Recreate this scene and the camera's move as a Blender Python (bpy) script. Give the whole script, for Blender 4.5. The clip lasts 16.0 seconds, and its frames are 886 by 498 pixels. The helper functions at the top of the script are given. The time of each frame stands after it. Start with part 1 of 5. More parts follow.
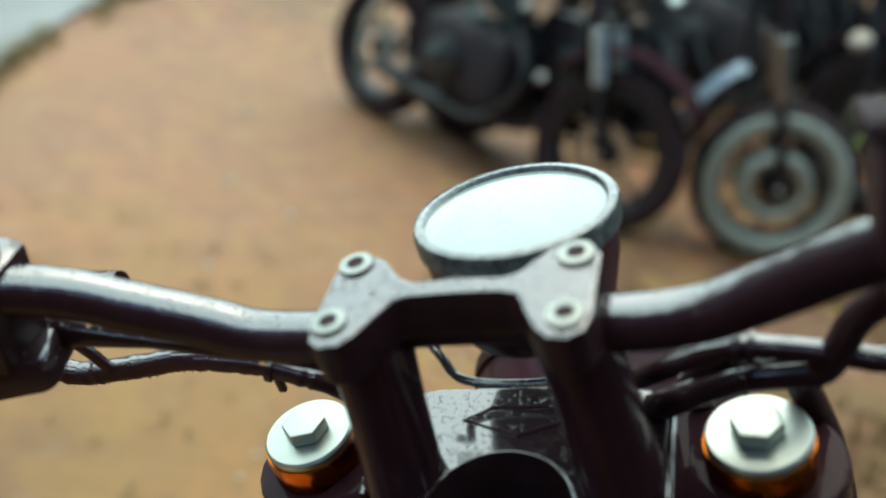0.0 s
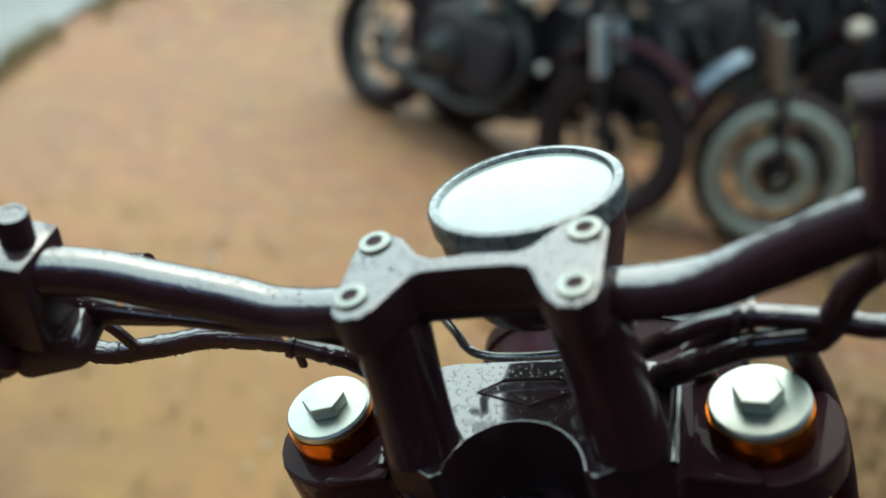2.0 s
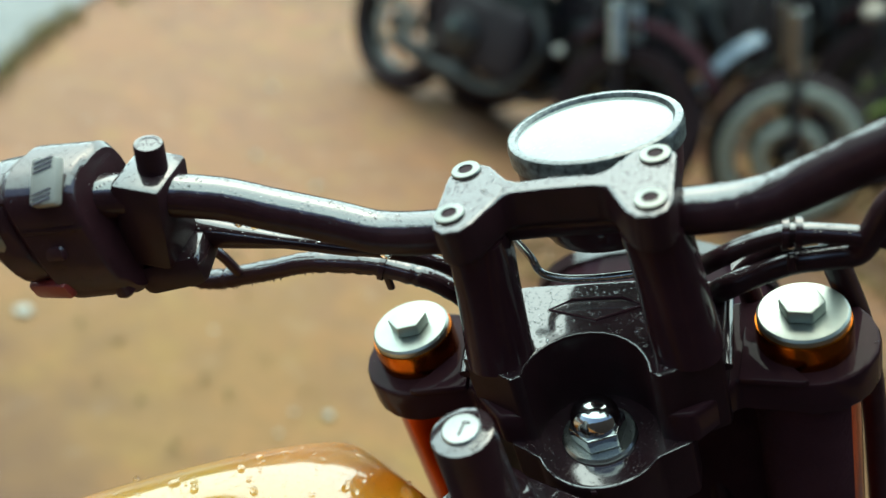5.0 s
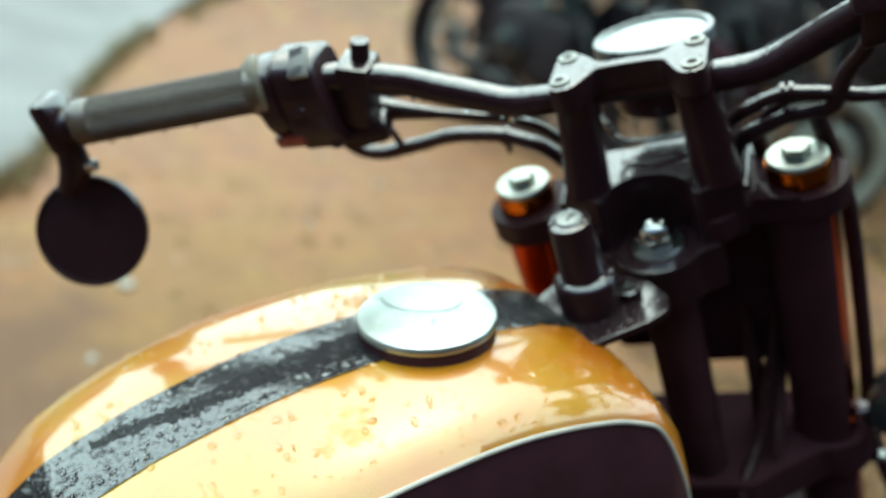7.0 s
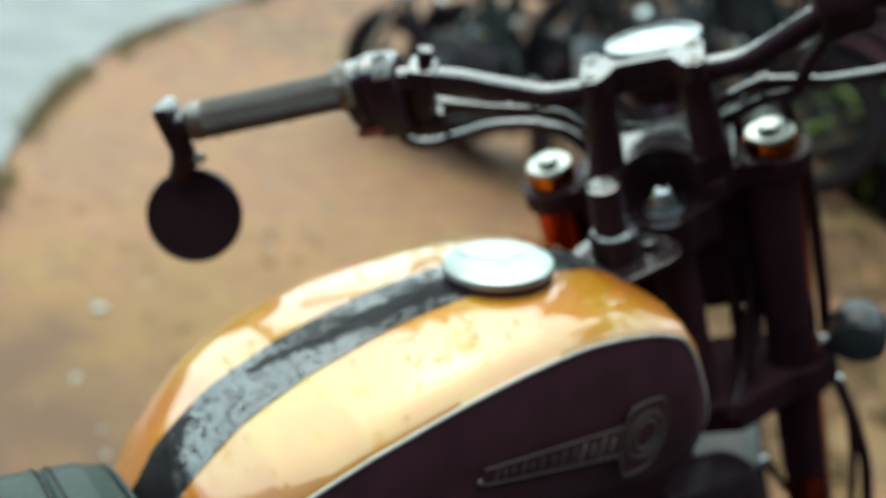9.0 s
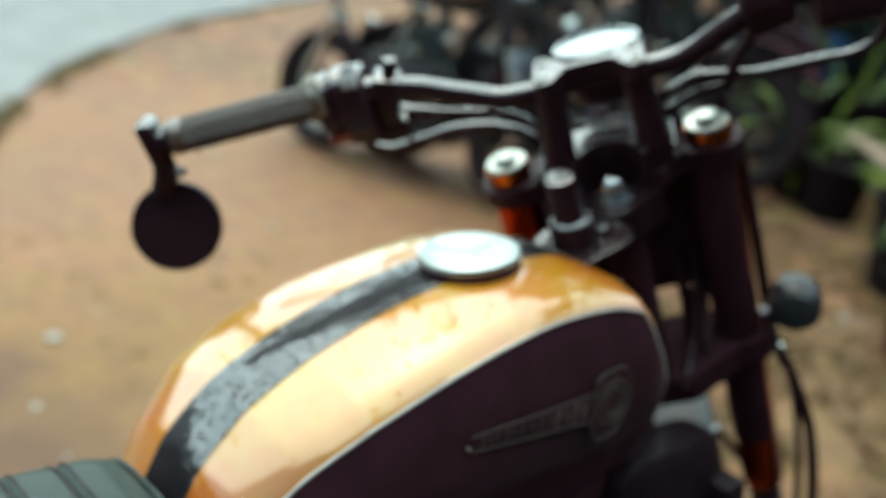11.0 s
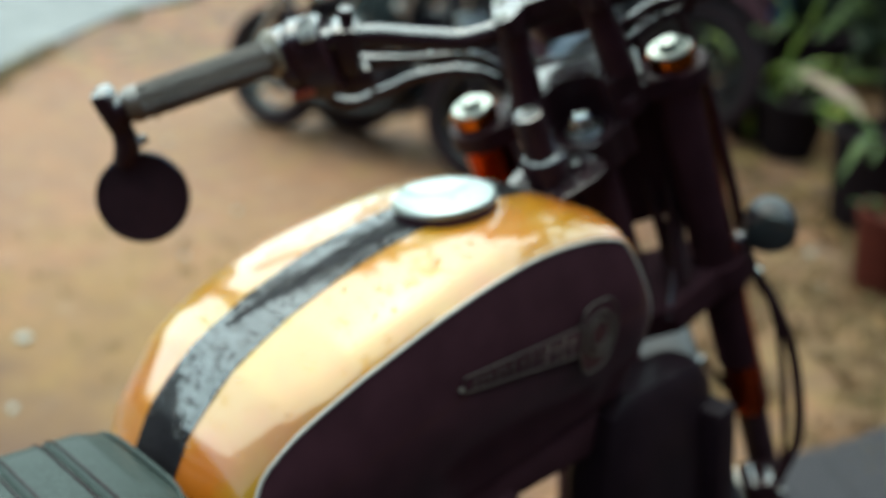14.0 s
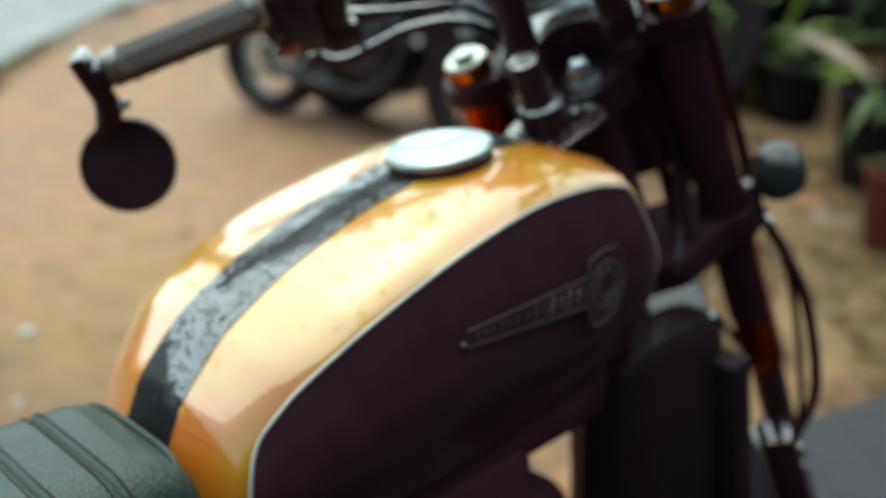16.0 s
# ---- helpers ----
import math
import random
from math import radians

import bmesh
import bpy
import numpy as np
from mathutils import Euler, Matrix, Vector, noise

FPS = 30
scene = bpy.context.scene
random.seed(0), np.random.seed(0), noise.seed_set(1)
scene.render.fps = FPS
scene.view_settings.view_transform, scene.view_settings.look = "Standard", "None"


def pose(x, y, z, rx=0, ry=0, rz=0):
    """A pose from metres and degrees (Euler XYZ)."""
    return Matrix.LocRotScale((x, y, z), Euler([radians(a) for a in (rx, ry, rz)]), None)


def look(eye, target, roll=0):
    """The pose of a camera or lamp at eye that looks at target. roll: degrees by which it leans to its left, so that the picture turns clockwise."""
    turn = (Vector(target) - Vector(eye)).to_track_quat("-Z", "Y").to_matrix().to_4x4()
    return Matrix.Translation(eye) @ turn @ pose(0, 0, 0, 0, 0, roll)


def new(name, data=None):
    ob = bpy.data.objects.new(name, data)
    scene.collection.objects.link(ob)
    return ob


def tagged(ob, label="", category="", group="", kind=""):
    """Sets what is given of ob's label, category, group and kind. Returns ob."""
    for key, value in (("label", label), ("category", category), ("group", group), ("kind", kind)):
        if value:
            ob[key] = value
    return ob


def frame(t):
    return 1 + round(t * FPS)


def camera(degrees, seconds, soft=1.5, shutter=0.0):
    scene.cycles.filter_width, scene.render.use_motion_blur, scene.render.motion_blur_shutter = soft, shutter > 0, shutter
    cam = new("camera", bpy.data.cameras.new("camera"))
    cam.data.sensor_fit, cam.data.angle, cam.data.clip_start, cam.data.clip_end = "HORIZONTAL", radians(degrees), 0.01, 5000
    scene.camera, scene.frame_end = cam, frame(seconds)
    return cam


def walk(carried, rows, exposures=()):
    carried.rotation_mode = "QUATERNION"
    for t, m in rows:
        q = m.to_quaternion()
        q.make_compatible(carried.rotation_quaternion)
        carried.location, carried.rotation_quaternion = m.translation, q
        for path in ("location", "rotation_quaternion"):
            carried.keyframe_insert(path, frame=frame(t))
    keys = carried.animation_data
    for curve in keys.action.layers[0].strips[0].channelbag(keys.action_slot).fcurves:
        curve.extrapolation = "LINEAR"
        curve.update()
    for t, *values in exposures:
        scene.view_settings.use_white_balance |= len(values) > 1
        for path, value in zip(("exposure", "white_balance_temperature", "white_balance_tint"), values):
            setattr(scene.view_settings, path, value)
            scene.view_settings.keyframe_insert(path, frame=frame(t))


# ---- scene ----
cam = camera(48.0, 16.0)
cam.data.dof.use_dof = True
cam.data.dof.focus_distance = 0.520
cam.data.dof.aperture_fstop = 3.7
PATH = [
    (0, (0.125, -0.242, 1.33), (-1.319, 0.828, 0.452), 12.0),
    (0.5, (0.133, -0.251, 1.336), (-1.302, 0.822, 0.447), 12.1),
    (1, (0.135, -0.252, 1.335), (-1.307, 0.816, 0.451), 11.8),
    (1.5, (0.137, -0.255, 1.333), (-1.303, 0.814, 0.449), 11.6),
    (2, (0.14, -0.258, 1.332), (-1.3, 0.808, 0.443), 11.4),
    (2.5, (0.141, -0.266, 1.327), (-1.291, 0.801, 0.427), 11.2),
    (3, (0.144, -0.272, 1.325), (-1.291, 0.785, 0.418), 11.3),
    (5.5, (0.207, -0.352, 1.326), (-1.229, 0.696, 0.408), 11.5),
    (6, (0.261, -0.398, 1.315), (-1.203, 0.601, 0.388), 11.8),
    (6.5, (0.331, -0.468, 1.318), (-1.155, 0.528, 0.425), 10.8),
    (7, (0.38, -0.506, 1.321), (-1.118, 0.488, 0.444), 10.2),
    (7.5, (0.404, -0.544, 1.321), (-1.089, 0.454, 0.441), 9.9),
    (8, (0.421, -0.601, 1.321), (-1.064, 0.439, 0.477), 9.5),
    (8.5, (0.446, -0.665, 1.32), (-1.002, 0.434, 0.488), 10.0),
    (9, (0.468, -0.707, 1.32), (-0.968, 0.442, 0.535), 10.0),
    (9.5, (0.487, -0.737, 1.325), (-0.926, 0.452, 0.555), 9.8),
    (10, (0.5, -0.756, 1.324), (-0.899, 0.456, 0.568), 9.4),
    (12.5, (0.508, -0.784, 1.31), (-0.831, 0.512, 0.584), 6.2),
    (13, (0.506, -0.783, 1.303), (-0.826, 0.513, 0.563), 5.4),
    (13.5, (0.504, -0.784, 1.296), (-0.818, 0.515, 0.544), 4.7),
    (14, (0.501, -0.782, 1.291), (-0.811, 0.515, 0.518), 4.3),
    (14.5, (0.5, -0.778, 1.281), (-0.805, 0.521, 0.5), 4.0),
    (15, (0.498, -0.776, 1.276), (-0.799, 0.518, 0.475), 3.4),
    (15.5, (0.495, -0.768, 1.262), (-0.807, 0.522, 0.461), 2.6),
    (16, (0.493, -0.761, 1.252), (-0.82, 0.52, 0.454), 1.8),
]
walk(cam, [(t, look(eye, target, roll)) for t, eye, target, roll in PATH], exposures=[(0, 0.76, 6500, 0), (3, 0.82, 6500, 0), (5.5, 0.92, 6500, -7), (6.3, 0.98, 6500, -8), (7.2, 0.88, 6500, -2), (9, 0.82, 6500, 0), (16, 0.84, 6500, 0)])

# ---- daylight: a bright, hazy, rainy sky ----
world = bpy.data.worlds.new("sky")
scene.world = world
world.use_nodes = True
wn, wl = world.node_tree.nodes, world.node_tree.links
sky = wn.new("ShaderNodeTexSky")
sky.sky_type, sky.sun_disc = "NISHITA", False
sky.sun_elevation, sky.sun_rotation = radians(62), radians(-73)
sky.air_density, sky.dust_density, sky.ozone_density = 1.0, 2.0, 1.0
wn["Background"].inputs["Strength"].default_value = 0.15
wl.new(sky.outputs["Color"], wn["Background"].inputs["Color"])
sun = new("sun", bpy.data.lights.new("sun", "SUN"))
sun.data.energy, sun.data.angle, sun.data.color = 3.3, radians(126), (0.83, 1.0, 0.91)
sun.matrix_world = look((-4.5, 1.4, 8.86), (0, 0, 0))


# ---- materials ----
def material(name, base, rough=0.5, metal=0.0, second=None, scale=30.0, grain=0.25, bump=0.15, bump_scale=300.0, coat=0.0, wet=0.0, spread=0.1, spec=0.5, film=1.5, sheen=0.04, beads=560.0, dry=0.08, broken=None, fall=(0.40, 0.54)):
    """A surface with stains at one scale and grain at another; wet: fine rain drops standing on it."""
    m = bpy.data.materials.new(name)
    m.use_nodes = True
    n, l = m.node_tree.nodes, m.node_tree.links
    p = n["Principled BSDF"]
    co = n.new("ShaderNodeTexCoord").outputs["Object"]
    stain, fine = n.new("ShaderNodeTexNoise"), n.new("ShaderNodeTexNoise")
    for t, s, d in ((stain, scale, 4), (fine, bump_scale, 3)):
        t.inputs["Scale"].default_value, t.inputs["Detail"].default_value = s, d
        l.new(co, t.inputs["Vector"])
    ramp = n.new("ShaderNodeValToRGB")
    ramp.color_ramp.elements[0].position, ramp.color_ramp.elements[1].position = 0.35, 0.65
    second = second or tuple(c * (1 - grain) for c in base)
    ramp.color_ramp.elements[0].color, ramp.color_ramp.elements[1].color = (*second, 1), (*base, 1)
    l.new(stain.outputs["Fac"], ramp.inputs["Fac"])
    l.new(ramp.outputs["Color"], p.inputs["Base Color"])
    ro = n.new("ShaderNodeMapRange")
    ro.inputs["To Min"].default_value, ro.inputs["To Max"].default_value = max(0.02, rough - spread), min(1, rough + spread)
    l.new(fine.outputs["Fac"], ro.inputs["Value"])
    l.new(ro.outputs["Result"], p.inputs["Roughness"])
    p.inputs["Metallic"].default_value = metal
    p.inputs["Specular IOR Level"].default_value = spec
    p.inputs["Coat Weight"].default_value, p.inputs["Coat Roughness"].default_value = coat, sheen
    p.inputs["Coat IOR"].default_value = film
    if wet and coat:
        up, parts_of = n.new("ShaderNodeNewGeometry"), n.new("ShaderNodeSeparateXYZ")
        l.new(up.outputs["Normal"], parts_of.inputs["Vector"])
        film_on = n.new("ShaderNodeMapRange")
        film_on.inputs["From Min"].default_value, film_on.inputs["From Max"].default_value = fall
        film_on.inputs["To Min"].default_value, film_on.inputs["To Max"].default_value = coat * dry, coat
        ragged = n.new("ShaderNodeMath")
        ragged.operation = "MULTIPLY_ADD"
        ragged.inputs[1].default_value = 0.22
        l.new(stain.outputs["Fac"], ragged.inputs[0])
        l.new(parts_of.outputs["Z"], ragged.inputs[2])
        shift = n.new("ShaderNodeMath")
        shift.operation = "SUBTRACT"
        shift.inputs[1].default_value = 0.11
        l.new(ragged.outputs["Value"], shift.inputs[0])
        l.new(shift.outputs["Value"], film_on.inputs["Value"])
        weight = film_on.outputs["Result"]
        if broken:
            size, lo, hi, least = broken
            ragged_film, edge, times = n.new("ShaderNodeTexNoise"), n.new("ShaderNodeMapRange"), n.new("ShaderNodeMath")
            ragged_film.inputs["Scale"].default_value, ragged_film.inputs["Detail"].default_value, ragged_film.inputs["Roughness"].default_value = size, 6, 0.62
            l.new(co, ragged_film.inputs["Vector"])
            edge.inputs["From Min"].default_value, edge.inputs["From Max"].default_value, edge.inputs["To Min"].default_value = lo, hi, least
            l.new(ragged_film.outputs["Fac"], edge.inputs["Value"])
            times.operation = "MULTIPLY"
            l.new(weight, times.inputs[0])
            l.new(edge.outputs["Result"], times.inputs[1])
            weight = times.outputs["Value"]
        l.new(weight, p.inputs["Coat Weight"])
    b = n.new("ShaderNodeBump")
    b.inputs["Strength"].default_value, b.inputs["Distance"].default_value = bump, 0.001
    l.new(fine.outputs["Fac"], b.inputs["Height"])
    last = b
    if wet:
        drops = n.new("ShaderNodeTexVoronoi")
        drops.inputs["Scale"].default_value = beads
        l.new(co, drops.inputs["Vector"])
        size = n.new("ShaderNodeSeparateColor")
        l.new(drops.outputs["Color"], size.inputs["Color"])
        grow = n.new("ShaderNodeMath")
        grow.operation = "MULTIPLY_ADD"
        grow.inputs[1].default_value, grow.inputs[2].default_value = 0.62, -0.17
        l.new(size.outputs["Red"], grow.inputs[0])
        less = n.new("ShaderNodeMath")
        less.operation = "SUBTRACT"
        l.new(grow.outputs["Value"], less.inputs[0])
        l.new(drops.outputs["Distance"], less.inputs[1])
        cut = n.new("ShaderNodeMapRange")
        cut.inputs["From Min"].default_value, cut.inputs["From Max"].default_value = 0.0, 0.2
        l.new(less.outputs["Value"], cut.inputs["Value"])
        last = n.new("ShaderNodeBump")
        last.inputs["Strength"].default_value, last.inputs["Distance"].default_value = wet, 0.0008
        l.new(cut.outputs["Result"], last.inputs["Height"])
        l.new(last.outputs["Normal"], p.inputs["Coat Normal"])
    l.new(b.outputs["Normal"], p.inputs["Normal"])
    return m


BLACK_SATIN = material("black_powder_coat", (0.021, 0.0072, 0.0100), 0.5, scale=70.0, bump=0.04, bump_scale=900, coat=1.0, wet=0.9, spec=0.10, film=2.2, sheen=0.10, dry=0.02, broken=(60.0, 0.34, 0.40, 0.5))
BAR_BLACK = material("wet_black_bar_paint", (0.023, 0.0080, 0.0112), 0.6, scale=150.0, bump=0.04, bump_scale=900, coat=1.0, wet=0.45, spec=0.04, film=2.5, sheen=0.12, dry=0.05, broken=(120.0, 0.30, 0.36, 0.7), fall=(0.52, 0.66))
BLACK_GLOSS = material("black_gloss_paint", (0.050, 0.0185, 0.0255), 0.5, coat=0.30, bump=0.02, spec=0.05, film=1.4)
BLACK_MATT = material("matt_black_paint", (0.028, 0.0100, 0.0140), 0.7, bump=0.02, spec=0.03, coat=0.5, film=1.22, sheen=0.06)
BLACK_PLASTIC = material("black_plastic", (0.028, 0.0092, 0.0130), 0.5, bump=0.06, bump_scale=1100, scale=80.0, coat=1.0, wet=0.9, spec=0.10, film=2.0, sheen=0.16)
RUBBER = material("black_rubber", (0.028, 0.0092, 0.0130), 0.6, bump=0.12, bump_scale=700, scale=90.0, coat=1.0, wet=0.7, spec=0.10, film=2.2, sheen=0.16)
TYRE = material("dusty_tyre_rubber", (0.028, 0.01624, 0.01848), 0.8, bump=0.5, bump_scale=500, spec=0.15)
GUARD_BLACK = material("black_mudguard_paint", (0.01232, 0.01008, 0.01344), 0.34, bump=0.02, spec=0.25)
GRIP_RUBBER = material("worn_grip_rubber", (0.105, 0.075, 0.056), 0.6, bump=0.2, bump_scale=800, coat=0.9, wet=0.3, spec=0.1, film=1.95, sheen=0.34, dry=0.03, fall=(0.30, 0.55))
STEEL = material("brushed_steel", (0.4092, 0.4026, 0.3828), 0.24, 1.0, bump=0.012, bump_scale=900)
CAP_METAL = material("bright_satin_cap_metal", (0.43, 0.46, 0.42), 0.42, 1.0, bump=0.012, bump_scale=700)
BOLT_STEEL = material("dull_bolt_steel", (0.27, 0.28, 0.26), 0.3, 1.0, bump=0.03, bump_scale=900)
ALUMINIUM = material("bright_aluminium", (0.3968, 0.4096, 0.3968), 0.30, 1.0, bump=0.02, bump_scale=1500)
SATIN_METAL = material("satin_polished_metal", (0.60, 0.67, 0.64), 0.34, 1.0, bump=0.015, bump_scale=500)
CHROME = material("chrome", (0.561, 0.5742, 0.5676), 0.10, 1.0, bump=0.005)
GOLD = material("gold_anodised", (0.42, 0.050, 0.0055), 0.16, 1.0, bump=0.008, bump_scale=1200)
GOLD_RING = material("bright_gold_anodised", (0.4464, 0.1178, 0.01116), 0.22, 1.0, bump=0.008, bump_scale=1200)
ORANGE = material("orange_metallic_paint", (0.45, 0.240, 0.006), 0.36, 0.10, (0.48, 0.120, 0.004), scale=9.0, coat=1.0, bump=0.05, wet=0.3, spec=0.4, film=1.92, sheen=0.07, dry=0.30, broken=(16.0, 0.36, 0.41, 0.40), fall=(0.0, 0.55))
STRIPE = material("dark_stripe_paint", (0.01456, 0.01232, 0.01456), 0.3, coat=1.0, bump=0.1, wet=0.9, spec=0.08, film=1.95, sheen=0.10, beads=420.0, broken=(330.0, 0.36, 0.46, 0.45))


def dry_streak(m):
    """Breaks the water film along a ragged run behind the filler cap and at the tail of the stripe."""
    n, l = m.node_tree.nodes, m.node_tree.links

    def calc(kind, a, b=0.0, c=0.0):
        q = n.new("ShaderNodeMath")
        q.operation = kind
        for k, v in enumerate((a, b, c)):
            if isinstance(v, (int, float)):
                q.inputs[k].default_value = v
            else:
                l.new(v, q.inputs[k])
        return q.outputs["Value"]

    co, xyz, rag = n["Texture Coordinate"].outputs["Object"], n.new("ShaderNodeSeparateXYZ"), n.new("ShaderNodeTexNoise")
    l.new(co, xyz.inputs["Vector"])
    rag.inputs["Scale"].default_value, rag.inputs["Detail"].default_value, rag.inputs["Roughness"].default_value = 130, 5, 0.7
    l.new(co, rag.inputs["Vector"])
    x, y, wave = xyz.outputs["X"], xyz.outputs["Y"], calc("SUBTRACT", rag.outputs["Fac"], 0.5)
    run = calc("MINIMUM", calc("MULTIPLY_ADD", y, 0.34, 0.102), calc("MULTIPLY_ADD", y, 0.06, 0.006))
    off = calc("ABSOLUTE", calc("SUBTRACT", x, run))
    off = calc("MULTIPLY_ADD", wave, 0.030, off)
    wide = calc("MULTIPLY_ADD", y, 0.055, 0.0275)
    streak = calc("LESS_THAN", off, wide)
    streak = calc("MULTIPLY", streak, calc("GREATER_THAN", y, -0.400))
    tail = calc("LESS_THAN", calc("MULTIPLY_ADD", x, 0.6, calc("MULTIPLY_ADD", wave, 0.05, y)), -0.466)
    bare = calc("SUBTRACT", 1.0, calc("MULTIPLY", calc("MAXIMUM", streak, tail), 0.98))
    p = n["Principled BSDF"]
    l.new(calc("MULTIPLY", p.inputs["Coat Weight"].links[0].from_socket, bare), p.inputs["Coat Weight"])


dry_streak(STRIPE)
FLANGE_TAN = material("tan_rubber", (0.1736, 0.1456, 0.1064), 0.5)
CREAM = material("cream_pinstripe", (0.4592, 0.4144, 0.3696), 0.35)
GLASS_DARK = material("gauge_glass", (0.0392, 0.0448, 0.0448), 0.04, coat=1.0, bump=0.0, spec=0.08, film=1.38)
# pale base colour stands in for bright sky mirrored in the gauge
SKY_PALE_GLASS = material("sky_pale_gauge_glass", (0.22, 0.26, 0.24), 0.25, coat=1.0, bump=0.0, spec=0.3, film=1.58)
VINYL = material("black_vinyl", (0.050, 0.068, 0.060), 0.55, second=(0.010, 0.015, 0.0135), scale=620.0, bump=0.2, bump_scale=1100, coat=0.8, wet=1.0, spec=0.06, film=1.18, sheen=0.3, beads=900.0)
WORN_BEZEL = material("worn_black_bezel", (0.0896, 0.1008, 0.098), 0.4, second=(0.0112, 0.01008, 0.01232), scale=260, bump=0.2, bump_scale=700, coat=1.0, wet=0.9, film=1.65, sheen=0.12)
BLUE_BLACK = material("blue_black_plastic", (0.015, 0.0078, 0.0110), 0.5, coat=0.10, bump=0.03, spec=0.05, film=1.4, sheen=0.2)
# black lifted in colour for parts that lie in deep shade
ENGINE_BLACK = material("lifted_black_castings", (0.048, 0.0190, 0.0250), 0.75, bump=0.6, bump_scale=400, spec=0.03)
GREY_PLASTIC = material("pale_grey_plastic", (0.308, 0.2968, 0.2688), 0.4)
RED_PLASTIC = material("dark_red_plastic", (0.1792, 0.0196, 0.0168), 0.35)
PALE_RIM = material("pale_painted_rim", (0.31, 0.325, 0.265), 0.3, coat=0.6)
WORN_SILVER = material("worn_silver_paint", (0.0644, 0.0476, 0.03696), 0.6)
BRIGHT_SILVER = material("rubbed_silver_paint", (0.2352, 0.2016, 0.168), 0.4, 0.6)
CASTING = material("dull_grey_castings", (0.0672, 0.0952, 0.0952), 0.4, 0.5, scale=12)
SOOTY = material("cold_black_castings", (0.026, 0.0205, 0.0240), 0.6, bump=0.6, bump_scale=400, spec=0.2)
DARK_RIM = material("dark_rim", (0.0336, 0.0336, 0.0336), 0.35, 0.6)


# ---- builders ----
def part(name, bm, mat, parent, label="", smooth=True, m=None):
    if m is not None:
        bm.transform(m)
    bmesh.ops.recalc_face_normals(bm, faces=bm.faces[:])
    uneven = any(len(f.verts) > 4 for f in bm.faces) and len(bm.faces) < 2000
    me = bpy.data.meshes.new(name)
    bm.to_mesh(me)
    bm.free()
    me.materials.append(mat)
    if smooth:
        me.polygons.foreach_set("use_smooth", [True] * len(me.polygons))
        me.set_sharp_from_angle(angle=radians(38))
    ob = new(name, me)
    ob.parent = parent
    if smooth and uneven:
        flat = ob.modifiers.new("flat_faces", "WEIGHTED_NORMAL")
        flat.keep_sharp, flat.weight = True, 100
    if label:
        ob["label"] = label
    return ob


def lathe(profile, seg=40):
    """A body of revolution round z from (radius, height) pairs."""
    bm = bmesh.new()
    rings = []
    for r, z in profile:
        if r < 1e-6:
            rings.append([bm.verts.new((0, 0, z))])
        else:
            rings.append([bm.verts.new((r * math.cos(2 * math.pi * k / seg), r * math.sin(2 * math.pi * k / seg), z)) for k in range(seg)])
    for a, b in zip(rings, rings[1:]):
        for k in range(seg):
            j = (k + 1) % seg
            f = [a[k % len(a)], a[j % len(a)], b[j % len(b)], b[k % len(b)]]
            f = [v for n, v in enumerate(f) if v not in f[:n]]
            if len(f) > 2:
                bm.faces.new(f)
    return bm


def rod(r, z0, z1, bevel=0.001, seg=32):
    return lathe([(0, z0), (r - bevel, z0), (r, z0 + bevel), (r, z1 - bevel), (r - bevel, z1), (0, z1)], seg)


def smooth_path(points, steps=8):
    """Catmull-Rom through the points."""
    p = [Vector(q) for q in points]
    p = [2 * p[0] - p[1]] + p + [2 * p[-1] - p[-2]]
    out = []
    for i in range(1, len(p) - 2):
        for k in range(steps):
            t = k / steps
            out.append(0.5 * (2 * p[i] + (p[i + 1] - p[i - 1]) * t + (2 * p[i - 1] - 5 * p[i] + 4 * p[i + 1] - p[i + 2]) * t * t + (3 * p[i] - p[i - 1] - 3 * p[i + 1] + p[i + 2]) * t ** 3))
    return out + [p[-2]]


def sweep(points, radius, seg=16, closed=False):
    """A round tube along points; radius: a number or a function of 0..1."""
    bm = bmesh.new()
    pts = [Vector(q) for q in points]
    n = len(pts)
    up, rings = None, []
    for i, q in enumerate(pts):
        a, b = (pts[i - 1], pts[(i + 1) % n]) if closed else (pts[max(i - 1, 0)], pts[min(i + 1, n - 1)])
        t = (b - a).normalized()
        up = (up - t * up.dot(t)).normalized() if up is not None else t.orthogonal().normalized()
        side = t.cross(up)
        r = radius(i / max(n - 1, 1)) if callable(radius) else radius
        rings.append([bm.verts.new(q + r * (math.cos(2 * math.pi * k / seg) * up + math.sin(2 * math.pi * k / seg) * side)) for k in range(seg)])
    for a, b in list(zip(rings, rings[1:])) + ([(rings[-1], rings[0])] if closed else []):
        for k in range(seg):
            bm.faces.new((a[k], a[(k + 1) % seg], b[(k + 1) % seg], b[k]))
    if not closed:
        bm.faces.new(rings[0])
        bm.faces.new(rings[-1])
    return bm


def bevelled(bm, width=0.002, segments=2, angle=30):
    edges = [e for e in bm.edges if len(e.link_faces) == 2 and e.calc_face_angle(0) > radians(angle)]
    bmesh.ops.bevel(bm, geom=edges, offset=width, offset_type="OFFSET", segments=segments, profile=0.5, affect="EDGES", clamp_overlap=True)
    return bm


def prism(outline, z0, z1, bevel=0.002):
    """An upright plate with that outline."""
    bm = bmesh.new()
    top = bm.faces.new([bm.verts.new((x, y, z0)) for x, y in outline])
    made = bmesh.ops.extrude_face_region(bm, geom=[top])
    bmesh.ops.translate(bm, verts=[v for v in made["geom"] if isinstance(v, bmesh.types.BMVert)], vec=(0, 0, z1 - z0))
    bmesh.ops.recalc_face_normals(bm, faces=bm.faces[:])
    return bevelled(bm, bevel) if bevel else bm


